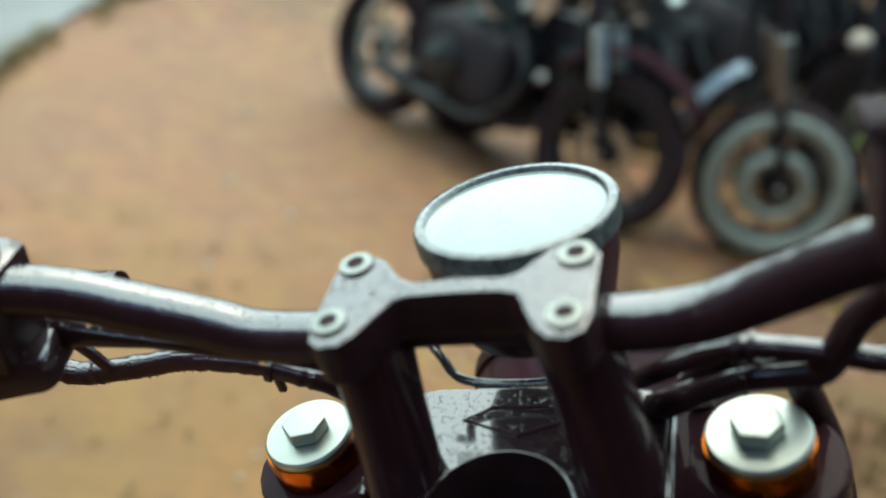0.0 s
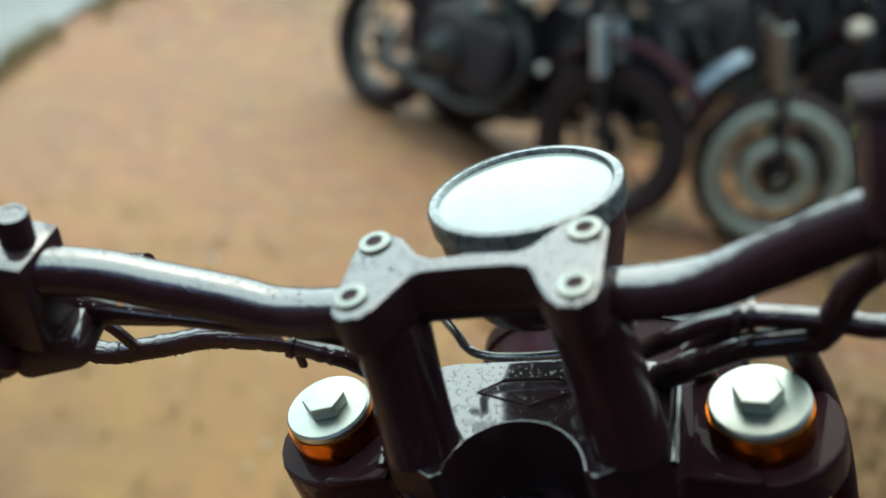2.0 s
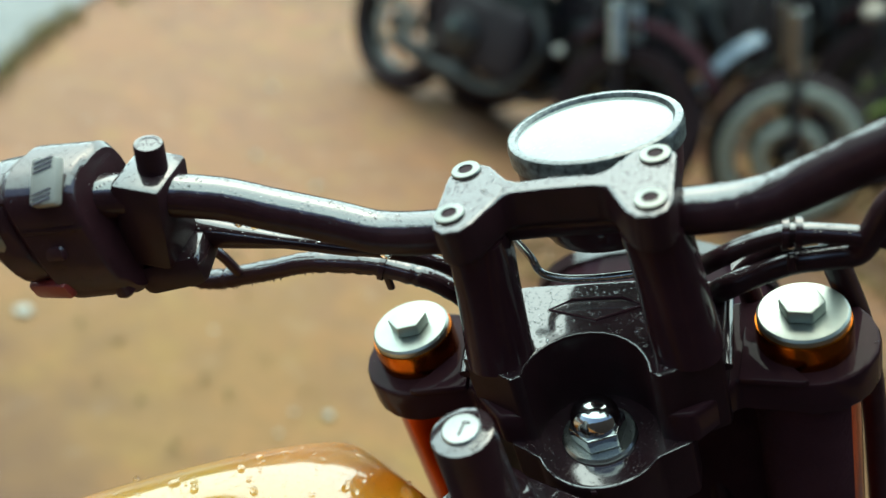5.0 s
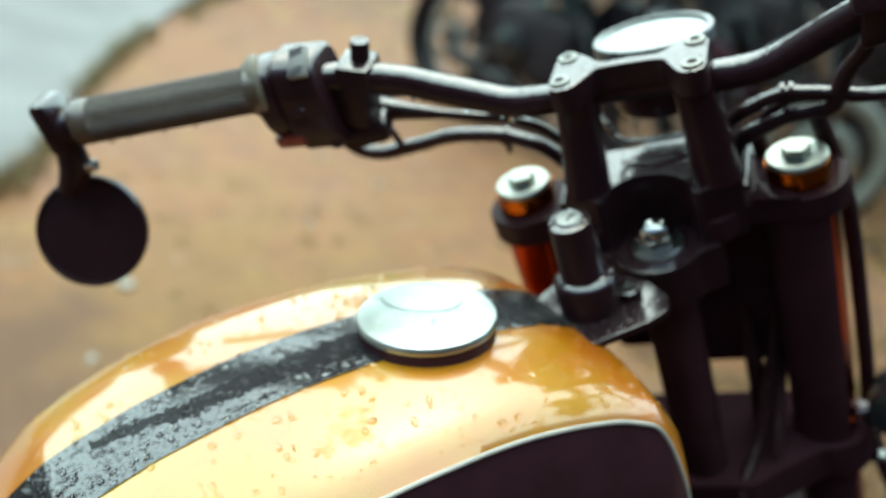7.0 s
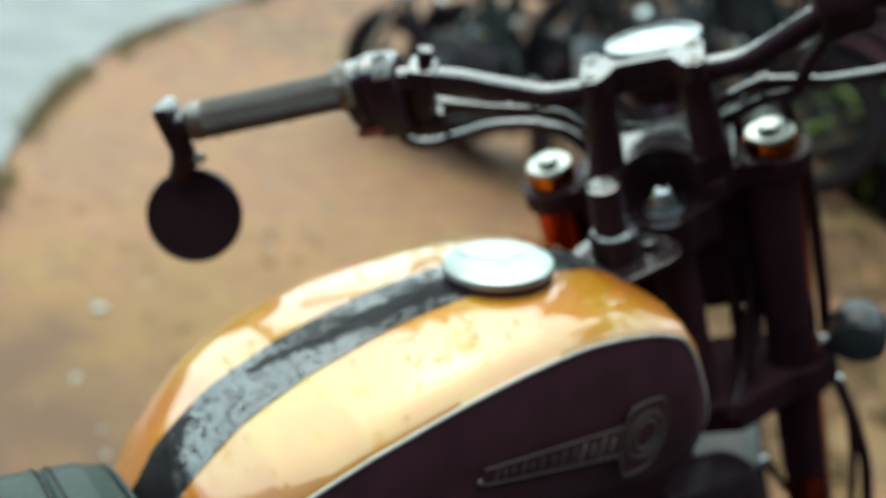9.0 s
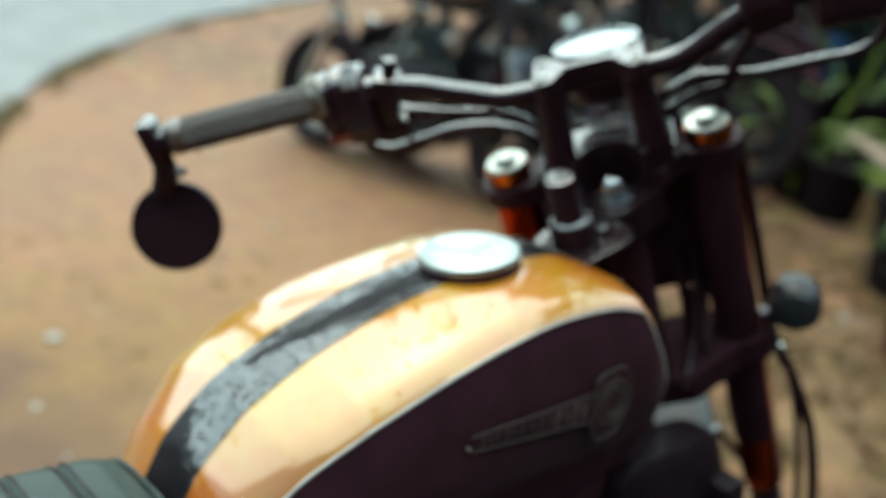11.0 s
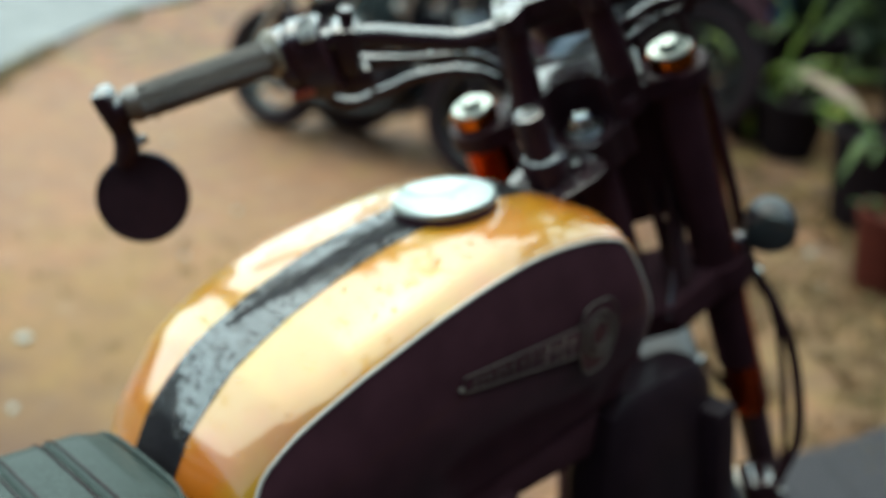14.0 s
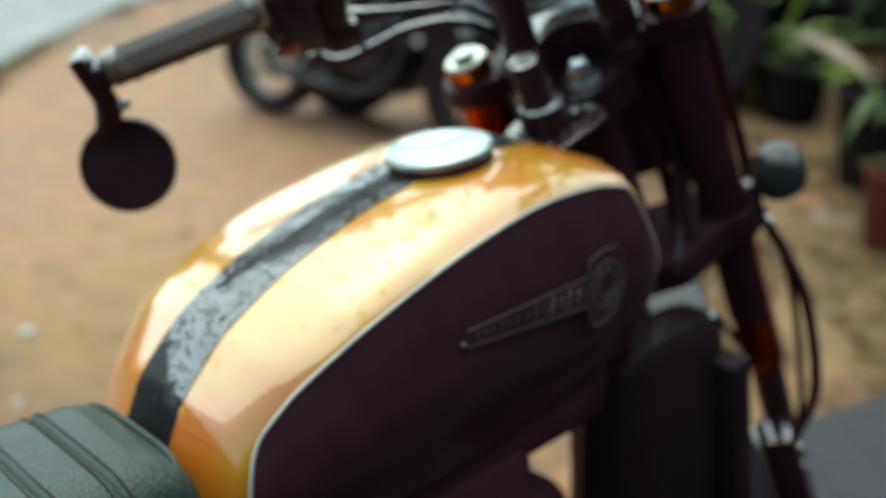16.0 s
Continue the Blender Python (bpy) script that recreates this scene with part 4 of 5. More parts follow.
LOOM = [(-0.246, 0.046, 0.090), (-0.2418, 0.05, 0.0777), (-0.2319, 0.05, 0.0697), (-0.2161, 0.05, 0.0659), (-0.1976, 0.05, 0.0676), (-0.1758, 0.05, 0.0702), (-0.1545, 0.05, 0.0731), (-0.1328, 0.05, 0.0713), (-0.1125, 0.05, 0.0673), (-0.0967, 0.05, 0.0606), (-0.0845, 0.052, 0.0522)]
loom = cable(LOOM + [(-0.072, 0.056, 0.035), (-0.06, 0.072, 0.0), (-0.05, 0.08, -0.05)], lambda u: 0.0060 + 0.0007 * noise.noise((u * 60, 0, 0)) + 0.0005 * noise.noise((u * 190, 5, 0)), "black taped wiring under the bar")
fpart("cable_tie", lathe([(0.0066, -0.0015), (0.0078, -0.0015), (0.0078, 0.0015), (0.0066, 0.0015), (0.0066, -0.0015)], 20), BLACK_PLASTIC, loom, m=along((-0.110, 0.0500, 0.0665), (-0.0967, 0.05, 0.0606)))
fpart("tie_end", block(0.004, 0.003, 0.010, 0.0008), BLACK_PLASTIC, loom, m=pose(-0.1095, 0.049, 0.0560))
bm = bmesh.new()
tape = smooth_path(LOOM, 9)
for p, q in zip(tape, tape[1:]):
    if random.random() < 0.45:
        h = random.uniform(0.0005, 0.0022)
        w = [Vector((0, 0, -0.005)), Vector((0, -0.0015, -0.0062 - h)), Vector((0, 0.0015, -0.0062 - h * 0.5))]
        v = [bm.verts.new(x) for x in (p + w[0], q + w[0], q.lerp(p, 0.3) + w[1], p + w[2])]
        bm.faces.new(v)
        v = [bm.verts.new(x + Vector((0, 0.0012, 0))) for x in (p + w[0], q + w[0], q.lerp(p, 0.3) + w[1], p + w[2])]
        bm.faces.new(v)
tagged(fpart("tape_edge", bm, RUBBER, loom, "ragged edge of black tape", smooth=False), kind="stuff")
cable([(-0.203, 0.028, 0.118), (-0.1948, 0.029, 0.1165), (-0.1751, 0.029, 0.1115), (-0.1552, 0.029, 0.1065), (-0.1355, 0.030, 0.1011), (-0.1166, 0.031, 0.0955), (-0.0927, 0.034, 0.0880), (-0.07, 0.05, 0.06), (-0.055, 0.075, 0.0)], lambda u: 0.0040 + 0.0080 * max(0, 1 - u / 0.42), "black rubber cable boot under the bar")
cable([(-0.205, 0.035, 0.11), (-0.199, 0.042, 0.09), (-0.197, 0.047, 0.072)], 0.003)
tied = cable([(0.05, 0.06, 0.040), (0.067, 0.042, 0.0633), (0.0814, 0.042, 0.0704), (0.0999, 0.042, 0.0753), (0.1193, 0.042, 0.0729), (0.1402, 0.042, 0.0687), (0.1541, 0.042, 0.0659), (0.19, 0.055, 0.058), (0.225, 0.066, 0.052), (0.255, 0.068, 0.050), (0.276, 0.062, 0.062), (0.283, 0.05, 0.085), (0.272, 0.02, 0.12), (0.26, -0.01, 0.145)], 0.0050)
cable([(0.060, 0.060, 0.025), (0.0683, 0.045, 0.0416), (0.0836, 0.045, 0.0493), (0.1004, 0.045, 0.0556), (0.1162, 0.045, 0.0572), (0.1294, 0.044, 0.0600), (0.136, 0.041, 0.0746), (0.1405, 0.04, 0.086), (0.1455, 0.04, 0.0926), (0.1528, 0.036, 0.1030), (0.162, 0.030, 0.125)], 0.0062, "black brake hose under the bar")
cable([(0.066, 0.055, 0.03), (0.080, 0.050, 0.052), (0.098, 0.050, 0.064), (0.120, 0.050, 0.066), (0.150, 0.050, 0.060), (0.19, 0.06, 0.052), (0.23, 0.07, 0.046)], 0.0036)
for d in (0.0, 0.006):
    fpart("cable_tie", lathe([(0.0066, -0.0016), (0.0078, -0.0016), (0.0078, 0.0016), (0.0066, 0.0016), (0.0066, -0.0016)], 20), BLACK_PLASTIC, tied, m=along((0.098 + d, 0.042, 0.0752), (0.120 + d, 0.042, 0.0728)))
fpart("tie_end", block(0.004, 0.004, 0.009, 0.0008), BLACK_PLASTIC, tied, m=pose(0.100, 0.035, 0.064))
# wire stay under the gauge
fpart("gauge_hoop", sweep(smooth_path([(-0.040, 0.068, 0.066), (-0.0305, 0.060, 0.0576), (-0.0281, 0.060, 0.0486), (-0.0224, 0.060, 0.0434), (-0.009, 0.060, 0.0407), (0.0158, 0.060, 0.0411), (0.040, 0.062, 0.044), (0.052, 0.068, 0.052)]), 0.0022, 10), STEEL, gauge)
# drops hanging under the bar
bm_spots = []
for x in (-0.09, -0.098, -0.122, -0.15, -0.158, -0.31, -0.335, -0.36, -0.375):
    q = bar_at(x)
    rr = 0.0165 if x < -0.29 else 0.0111
    bm_spots.append((FRONT @ Vector((q.x, q.y - 0.002, q.z - rr)), FRONT.to_3x3() @ Vector((0, -0.2, -1)), random.uniform(0.0014, 0.0024)))
drops("hanging_rain", bm_spots, bike, 0.7)


def front_spots(n, where, sizes=(0.0003, 0.0004, 0.0005, 0.0007)):
    """Drops on flat faces of the steering parts; where() gives a place in their frame, or None."""
    out = []
    while len(out) < n:
        q = where()
        if q:
            out.append((FRONT @ Vector(q), FRONT.to_3x3() @ Vector((0, 0, 1)), random.choice(sizes)))
    return out


def inside(poly, x, y):
    hit = False
    for (x0, y0), (x1, y1) in zip(poly, poly[1:] + poly[:1]):
        if (y0 > y) != (y1 > y) and x < (x1 - x0) * (y - y0) / (y1 - y0) + x0:
            hit = not hit
    return hit


def on_plate(poly, z, grow=0.96):
    xs, ys = [p[0] for p in poly], [p[1] for p in poly]
    def pick():
        x, y = random.uniform(min(xs), max(xs)), random.uniform(min(ys), max(ys))
        return (x, y, z) if inside(poly, x, y) else None
    return pick


drops("clamp_rain", front_spots(190, on_plate(outline, 0.1276)), clamp)
drops("yoke_rain", front_spots(170, on_plate(bridge, 0.0311)) + front_spots(160, on_plate(yoke, 0.0041)) + front_spots(70, on_plate(boss_plan, -0.0194)), top_yoke)
drops("bracket_rain", front_spots(170, on_plate(plate, -0.0199), (0.0004, 0.0006, 0.0008, 0.0012)), bracket)
beads = []
for _ in range(420):
    x = random.choice((-1, 1)) * random.uniform(0.066, 0.215)
    q, a = bar_at(x), radians(random.uniform(35, 110))
    out = Vector((0.25 * (1 if x < 0 else -1) * (0.09 < abs(x) < 0.2), -math.cos(a), math.sin(a))).normalized()
    beads.append((FRONT @ (q + out * 0.0109), FRONT.to_3x3() @ out, random.choice((0.0003, 0.0004, 0.0005, 0.0008))))
drops("bar_rain", beads, bike)

# frame and engine under the tank
part("backbone", sweep([(0, -0.03, 0.93), (0, -0.25, 0.80), (0, -0.5, 0.72), (0, -0.9, 0.74)], 0.022, 14), BLACK_GLOSS, bike, "black steel frame tube")
for s in (-1, 1):
    part("downtube", sweep(smooth_path([(s * 0.02, 0.02, 0.86), (s * 0.06, 0.08, 0.66), (s * 0.08, 0.10, 0.40), (s * 0.09, 0.02, 0.24), (s * 0.1, -0.4, 0.22), (s * 0.1, -0.62, 0.33)]), 0.0155, 12), BLACK_GLOSS, bike)
engine = part("engine", bevelled(block(0.26, 0.40, 0.24, 0), 0.04, 3), ENGINE_BLACK, bike, "black engine block", m=pose(0, -0.26, 0.37))
part("crankcase_cover", lathe([(0, 0.0), (0.105, 0.0), (0.102, 0.018), (0.085, 0.03), (0.0, 0.034)], 40), ENGINE_BLACK, engine, m=pose(0.13, -0.28, 0.36, 0, 90, 0))
for k in range(7):
    part("cooling_fin", bevelled(block(0.20 - 0.002 * k, 0.18, 0.006, 0), 0.002), ENGINE_BLACK, engine, m=pose(0, -0.09 - 0.006 * k, 0.44 + 0.018 * k, 12, 0, 0))
part("cylinder", block(0.15, 0.11, 0.24, 0.02), ENGINE_BLACK, engine, m=pose(0, -0.13, 0.525, 12, 0, 0))
part("radiator", block(0.205, 0.035, 0.34, 0.006), BLUE_BLACK, bike, "black radiator behind the front wheel", m=pose(0.042, 0.115, 0.565, 8, 0, 0))
rings = []
for z, x0, x1, y0, y1 in ((0.36, 0.05, 0.10, -0.03, 0.09), (0.40, 0.045, 0.112, -0.05, 0.10), (0.55, 0.04, 0.125, -0.065, 0.115), (0.68, 0.04, 0.128, -0.070, 0.125), (0.755, 0.045, 0.118, -0.055, 0.115), (0.775, 0.055, 0.105, -0.03, 0.10)):
    ring = []
    for k in range(28):
        a = 2 * math.pi * k / 28
        u, v = math.cos(a), math.sin(a)
        ring.append(((x0 + x1) / 2 + (x1 - x0) / 2 * math.copysign(abs(u) ** 0.55, u), (y0 + y1) / 2 + (y1 - y0) / 2 * math.copysign(abs(v) ** 0.55, v), z))
    rings.append(ring)
part("radiator_shroud", loft(rings), BLUE_BLACK, bike, "black radiator shroud below the tank")
part("tank_tray", block(0.19, 0.42, 0.05, 0.008), ENGINE_BLACK, bike, "black tray under the fuel tank", m=pose(-0.012, -0.245, 0.735))
part("air_box", bevelled(block(0.20, 0.34, 0.26, 0), 0.02), ENGINE_BLACK, bike, "black air box below the seat nose", m=pose(-0.01, -0.335, 0.60))
swing = part("swingarm", block(0.20, 0.55, 0.05, 0.01), BLACK_SATIN, bike, m=pose(0, -0.83, 0.33))
rear_wheel = part("rear_wheel", rod(0.01, -0.14, 0.14, 0.002), STEEL, bike, "rear wheel with black tyre", m=pose(0, -1.05, 0.308, 0, 90, 0))
wheel_parts(lambda n, bm, mat, m: part(n, bm, mat, rear_wheel, m=m), 0.308, 0.22, 0.14, DARK_RIM, pose(0, -1.05, 0.308))
part("side_stand", sweep([(-0.10, -0.25, 0.25), (-0.20, -0.22, 0.03), (-0.205, -0.235, -0.008)], 0.011, 10), BLACK_SATIN, bike, "black side stand on the dirt")
for s in (-1, 1):
    part("foot_peg", rod(0.013, 0.10, 0.21, 0.003), RUBBER, bike, m=pose(0, -0.42, 0.30, 0, 90 * s, 0))

# ---- road, grass, stones ----
ROAD = [(-2.30, -0.75), (-2.45, -0.30), (-2.68, -0.06), (-3.10, 0.13), (-3.68, 0.40), (-4.15, 0.70), (-4.70, 1.12), (-5.20, 1.60), (-5.78, 2.25), (-6.45, 3.28), (-9.2, 7.8)]
concrete = material("pale_concrete", (0.2294, 0.2294, 0.2232), 0.8, second=(0.1798, 0.1798, 0.1767), scale=3.0, bump=0.5, bump_scale=90)
edge = smooth_path([(x, y, 0) for x, y in ROAD], 6)
road = part("road", prism([(p.x + 0.02 * noise.noise((p.x * 5, p.y * 5, 3)), p.y) for p in edge] + [(-40, 30), (-40, -30), (-1.6, -6)], -0.05, 0.028, 0), concrete, None, smooth=False)
tagged(road, "pale worn concrete road edge", "road", kind="structure")

BLADE = material("grass_blade", (0.1904, 0.1624, 0.056), 0.6, second=(0.2464, 0.1736, 0.0784), scale=6.0)


def blades(name, spots, height, label, mat=BLADE):
    bm = bmesh.new()
    for x, y, z in spots:
        for _ in range(random.randint(3, 6)):
            a, h = random.uniform(0, 6.28), height * random.uniform(0.4, 1.2)
            w, lean = random.uniform(0.0012, 0.003), random.uniform(0.2, 0.9) * h
            bx, by = x + random.uniform(-0.02, 0.02), y + random.uniform(-0.02, 0.02)
            dx, dy = math.cos(a), math.sin(a)
            v = [bm.verts.new(q) for q in ((bx - dy * w, by + dx * w, z), (bx + dy * w, by - dx * w, z), (bx + dx * lean * 0.4 + dy * w * 0.7, by + dy * lean * 0.4 - dx * w * 0.7, z + h * 0.65), (bx + dx * lean * 0.4 - dy * w * 0.7, by + dy * lean * 0.4 + dx * w * 0.7, z + h * 0.65), (bx + dx * lean, by + dy * lean, z + h))]
            bm.faces.new(v[:4])
            bm.faces.new((v[3], v[2], v[4]))
    return tagged(part(name, bm, mat, None, smooth=False), label, "grass", kind="stuff")


spots = []
for p, q in zip(edge, edge[1:]):
    for _ in range(20):
        t = random.random()
        c = p.lerp(q, t)
        if noise.noise((c.x * 2.1, c.y * 2.1, 5)) > -0.12:
            spots.append((c.x + abs(random.gauss(0.05, 0.06)), c.y - 0.01 + random.uniform(-0.04, 0.04), 0))
blades("grass_strip", spots, 0.06, "green grass fringe along the road edge")
spots = []
while len(spots) < 500:
    x, y = random.uniform(-3.0, 1.0), random.uniform(-1.2, 3.8)
    if noise.noise((x * 1.3, y * 1.3, 9)) + 0.4 * noise.noise((x * 5, y * 5, 2)) > 0.12:
        spots.append((x, y, 0.0))
blades("thin_grass", spots, 0.022, "thin short grass scattered over the dirt")
# turf made dense and dark here, partly in place of shade on the ground
spots = []
while len(spots) < 9000:
    x, y = random.uniform(-1.9, 1.0), random.uniform(1.2, 4.2)
    if noise.noise((x * 1.6, y * 1.6, 4)) + 0.4 * noise.noise((x * 6, y * 6, 2)) > -0.10:
        spots.append((x, y, 0.0))
OLIVE = material("olive_turf", (0.150, 0.112, 0.034), 0.7, second=(0.165, 0.090, 0.042), scale=5.0)
blades("olive_turf", spots, 0.030, "short olive turf thickened to darken ground between the bikes and the pots", OLIVE)
STONE = material("pale_stone", (0.3472, 0.336, 0.2912), 0.5, scale=20)
bm = bmesh.new()
stones = [(-1.85, 0.045, 0.024), (-0.92, 2.445, 0.020), (-2.1, 0.65, 0.015), (-2.35, 1.0, 0.013), (-1.55, -0.1, 0.013), (-2.6, 0.9, 0.014), (-1.3, 0.55, 0.012), (-0.75, 2.2, 0.012), (-2.0, 1.3, 0.013), (-3.2, 1.2, 0.016)]
for _ in range(160):
    stones.append((random.uniform(-3.2, 0.5), random.uniform(-0.8, 3.5), random.uniform(0.003, 0.008)))
for x, y, r in stones:
    made = bmesh.ops.create_icosphere(bm, subdivisions=1, radius=r, matrix=Matrix.Translation((x, y, r * 0.35)) @ Matrix.Diagonal((1, random.uniform(0.7, 1.2), 0.6, 1)))
tagged(part("pebbles", bm, STONE, None), "small pale pebbles lying on the dirt", "pebbles", kind="stuff")

# grey ribbed decking beside the motorcycle; its rear boards added unseen to darken reflections
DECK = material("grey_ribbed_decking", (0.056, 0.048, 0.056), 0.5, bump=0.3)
# the boards are darker than the ribs that stand on them
DECK_FLOOR = material("dark_decking_grooves", (0.01568, 0.01232, 0.01456), 0.8, bump=0.3)
deck = new("deck")
tagged(deck, "low grey ribbed decking on the dirt", "deck")
d, e = Vector((0.765, -0.644, 0)), Vector((0.27, 0.963, 0))
for k in range(-17, 11):
    a = Vector((-0.36, 0.985, 0)) + e * (0.150 * k + 0.002) + d * (0.004 * (k % 3))
    # added boards alongside the bike, there to be mirrored as dark ground
    if k < -1:
        a += d * max(0, (0.11 - a.x) / d.x)
    b = a + e * 0.146
    run = (1.40 - b.x) / d.x
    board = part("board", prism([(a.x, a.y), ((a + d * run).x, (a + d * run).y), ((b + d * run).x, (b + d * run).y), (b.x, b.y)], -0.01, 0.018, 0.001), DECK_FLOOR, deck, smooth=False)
    bm = bmesh.new()
    for j in range(12):
        q = a + e * (0.146 * (j + 0.5) / 12)
        v = [bm.verts.new(p) for p in (q - e * 0.0036 + Vector((0, 0, 0.0195)), q + e * 0.0036 + Vector((0, 0, 0.0195)), q - e * 0.0022 + Vector((0, 0, 0.0275)), q + e * 0.0022 + Vector((0, 0, 0.0275)))]
        w = [bm.verts.new(p.co + d * run) for p in v]
        for x, y in ((0, 2), (2, 3), (3, 1)):
            bm.faces.new((v[x], v[y], w[y], w[x]))
        bm.faces.new((v[0], v[1], v[3], v[2]))
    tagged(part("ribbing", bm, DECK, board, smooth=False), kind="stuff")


# ---- parked motorcycles behind ----
def parked_bike(m, rim_mat, body, label, fork_mat, guard_mat, flat=False, steer=0, guard=(35, 145), bright=(), size=0.27):
    """y runs from the rear wheel to the front wheel, whose contact is the origin."""
    top = new("motorcycle")
    top.matrix_world = m
    tagged(top, label, "motorcycle", group="parked motorcycles")
    swing = pose(0, -0.1, 0, 0, 0, steer) @ pose(0, 0.1, 0)
    add = lambda n, bm, mat, mm=None, parent=None: part(n, bm, mat, parent or top, m=mm)
    for name, y, rim, high in (("front_wheel", 0, rim_mat, size), ("rear_wheel", -1.10, DARK_RIM, 0.27)):
        hub = add(name, rod(0.01, -0.1, 0.1, 0.002), STEEL, (swing if not y else Matrix()) @ pose(0, y, high, 0, 90, 0))
        wheel_parts(lambda n, bm, mat, mm: part(n, bm, mat, hub, m=(mm if y else swing @ mm)), high, high * 0.76, 0.09 if not y else 0.12, DARK_RIM if flat else rim, pose(0, y, high), 8, 0.10)
        if flat and not y:
            for side in (-1, 1):
                part("rim_ring", lathe([(0.158, 0.036 * side), (0.160, 0.046 * side), (0.168, 0.054 * side), (0.186, 0.058 * side), (0.202, 0.054 * side), (0.210, 0.046 * side), (0.211, 0.036 * side)], 56), rim_mat, hub, m=swing @ pose(0, 0, high, 0, 90, 0))
                part("hub_ring", lathe([(0.062, 0.036 * side), (0.064, 0.046 * side), (0.074, 0.058 * side), (0.086, 0.062 * side), (0.098, 0.056 * side), (0.106, 0.044 * side), (0.107, 0.036 * side)], 48), rim_mat, hub, m=swing @ pose(0, 0, high, 0, 90, 0))
    for s in (-1, 1):
        leg = add("fork_leg", lathe([(0, 0), (0.015, 0), (0.015, 0.20), (0.019, 0.22), (0.019, 0.62), (0, 0.62)], 20), SOOTY, swing @ along((s * 0.085, 0, 0.27), (s * 0.085, -0.20, 0.85)))
        add("fork_tube", rod(0.0255, 0.22, 0.40, 0.003), fork_mat, swing @ along((s * 0.085, 0, 0.27), (s * 0.085, -0.20, 0.85)))
        add("exhaust", sweep(smooth_path([(s * 0.10, -0.42, 0.55), (s * 0.12, -0.32, 0.40), (s * 0.13, -0.45, 0.22), (s * 0.14, -0.75, 0.21), (s * 0.14, -0.98, 0.24)]), lambda u: 0.019 + 0.014 * (u > 0.65), 14), DARK_RIM)
        add("shock", rod(0.026, 0, 0.30, 0.004), CHROME, along((s * 0.12, -1.12, 0.34), (s * 0.12, -0.97, 0.68)))
        add("mirror_stalk", sweep([(s * 0.25, -0.28, 1.02), (s * 0.30, -0.22, 1.18)], 0.006, 8), SOOTY)
    g = []
    for k in range(17):
        a = radians(guard[0] + (guard[1] - guard[0]) * k / 16)
        g.append([(0.062 * math.cos(b), -0.0 + (0.325 - 0.02 * (1 - math.sin(b))) * math.cos(a), 0.29 + (0.325 - 0.02 * (1 - math.sin(b))) * math.sin(a)) for b in [math.pi * j / 8 for j in range(9)]])
    mg = add("mudguard", loft(g, cap=False, closed=False), guard_mat, swing)
    mg.modifiers.new("thickness", "SOLIDIFY").thickness = 0.004
    rings = []
    for y, w, z0, z1 in ((-0.28, 0.05, 0.80, 0.90), (-0.36, 0.12, 0.74, 0.95), (-0.52, 0.135, 0.72, 0.96), (-0.70, 0.11, 0.73, 0.90), (-0.80, 0.07, 0.75, 0.84)):
        rings.append([(w * math.cos(a), y, (z0 + z1) / 2 + (z1 - z0) / 2 * math.sin(a)) for a in [2 * math.pi * k / 20 for k in range(20)]])
    add("tank", loft(rings), body)
    add("seat", bevelled(block(0.22, 0.55, 0.08, 0), 0.03, 3), VINYL, pose(0, -1.05, 0.80))
    eng = add("engine", bevelled(block(0.30, 0.42, 0.28, 0), 0.05, 3), SOOTY, pose(0, -0.60, 0.38))
    for k in range(7):
        add("fin", bevelled(block(0.24, 0.20, 0.008, 0), 0.002), CASTING, pose(0, -0.52, 0.50 + 0.026 * k, 14, 0, 0), eng)
    add("clutch_cover", lathe([(0, 0), (0.085, 0), (0.08, 0.02), (0.06, 0.03), (0, 0.032)], 32), DARK_RIM, pose(0.15, -0.66, 0.36, 0, 90, 0), eng)
    add("frame_tube", sweep(smooth_path([(0, -0.24, 0.88), (0, -0.22, 0.5), (0, -0.35, 0.22), (0, -0.85, 0.22), (0, -1.0, 0.5), (0, -1.2, 0.76)]), 0.020, 12), body)
    add("handlebar", sweep(smooth_path([(-0.38, -0.36, 1.04), (-0.2, -0.27, 1.05), (0, -0.24, 0.98), (0.2, -0.27, 1.05), (0.38, -0.36, 1.04)]), 0.011, 10), SOOTY)
    lamp = add("headlamp", lathe([(0, -0.08), (0.06, -0.06), (0.08, 0), (0.08, 0.03), (0.05, 0.045), (0, 0.05)], 28), body, pose(0, -0.12, 0.84, -90, 0, 0))
    add("side_stand", sweep([(-0.12, -0.75, 0.24), (-0.20, -0.72, 0.024)], 0.010, 8), SOOTY)
    # pale caps added to stand in for glints off small bright parts
    for x, y, z, r, mat in bright:
        add("glint_cap", lathe([(0, 0), (r, 0), (r, 0.008), (r * 0.85, 0.008 + r * 0.22), (r * 0.5, 0.008 + r * 0.34), (0, 0.008 + r * 0.38)], 20), mat, pose(x, y, z, 0, 48, 0))
    return top


TEAL_BLACK = material("dark_teal_gloss_paint", (0.021, 0.0215, 0.0250), 0.25, coat=1.0, bump=0.03, spec=0.4)
PALE_BLUE = material("pale_blue_gloss_paint", (0.30, 0.37, 0.45), 0.2, coat=1.0)
GROWN = Matrix.Scale(1.2, 4)
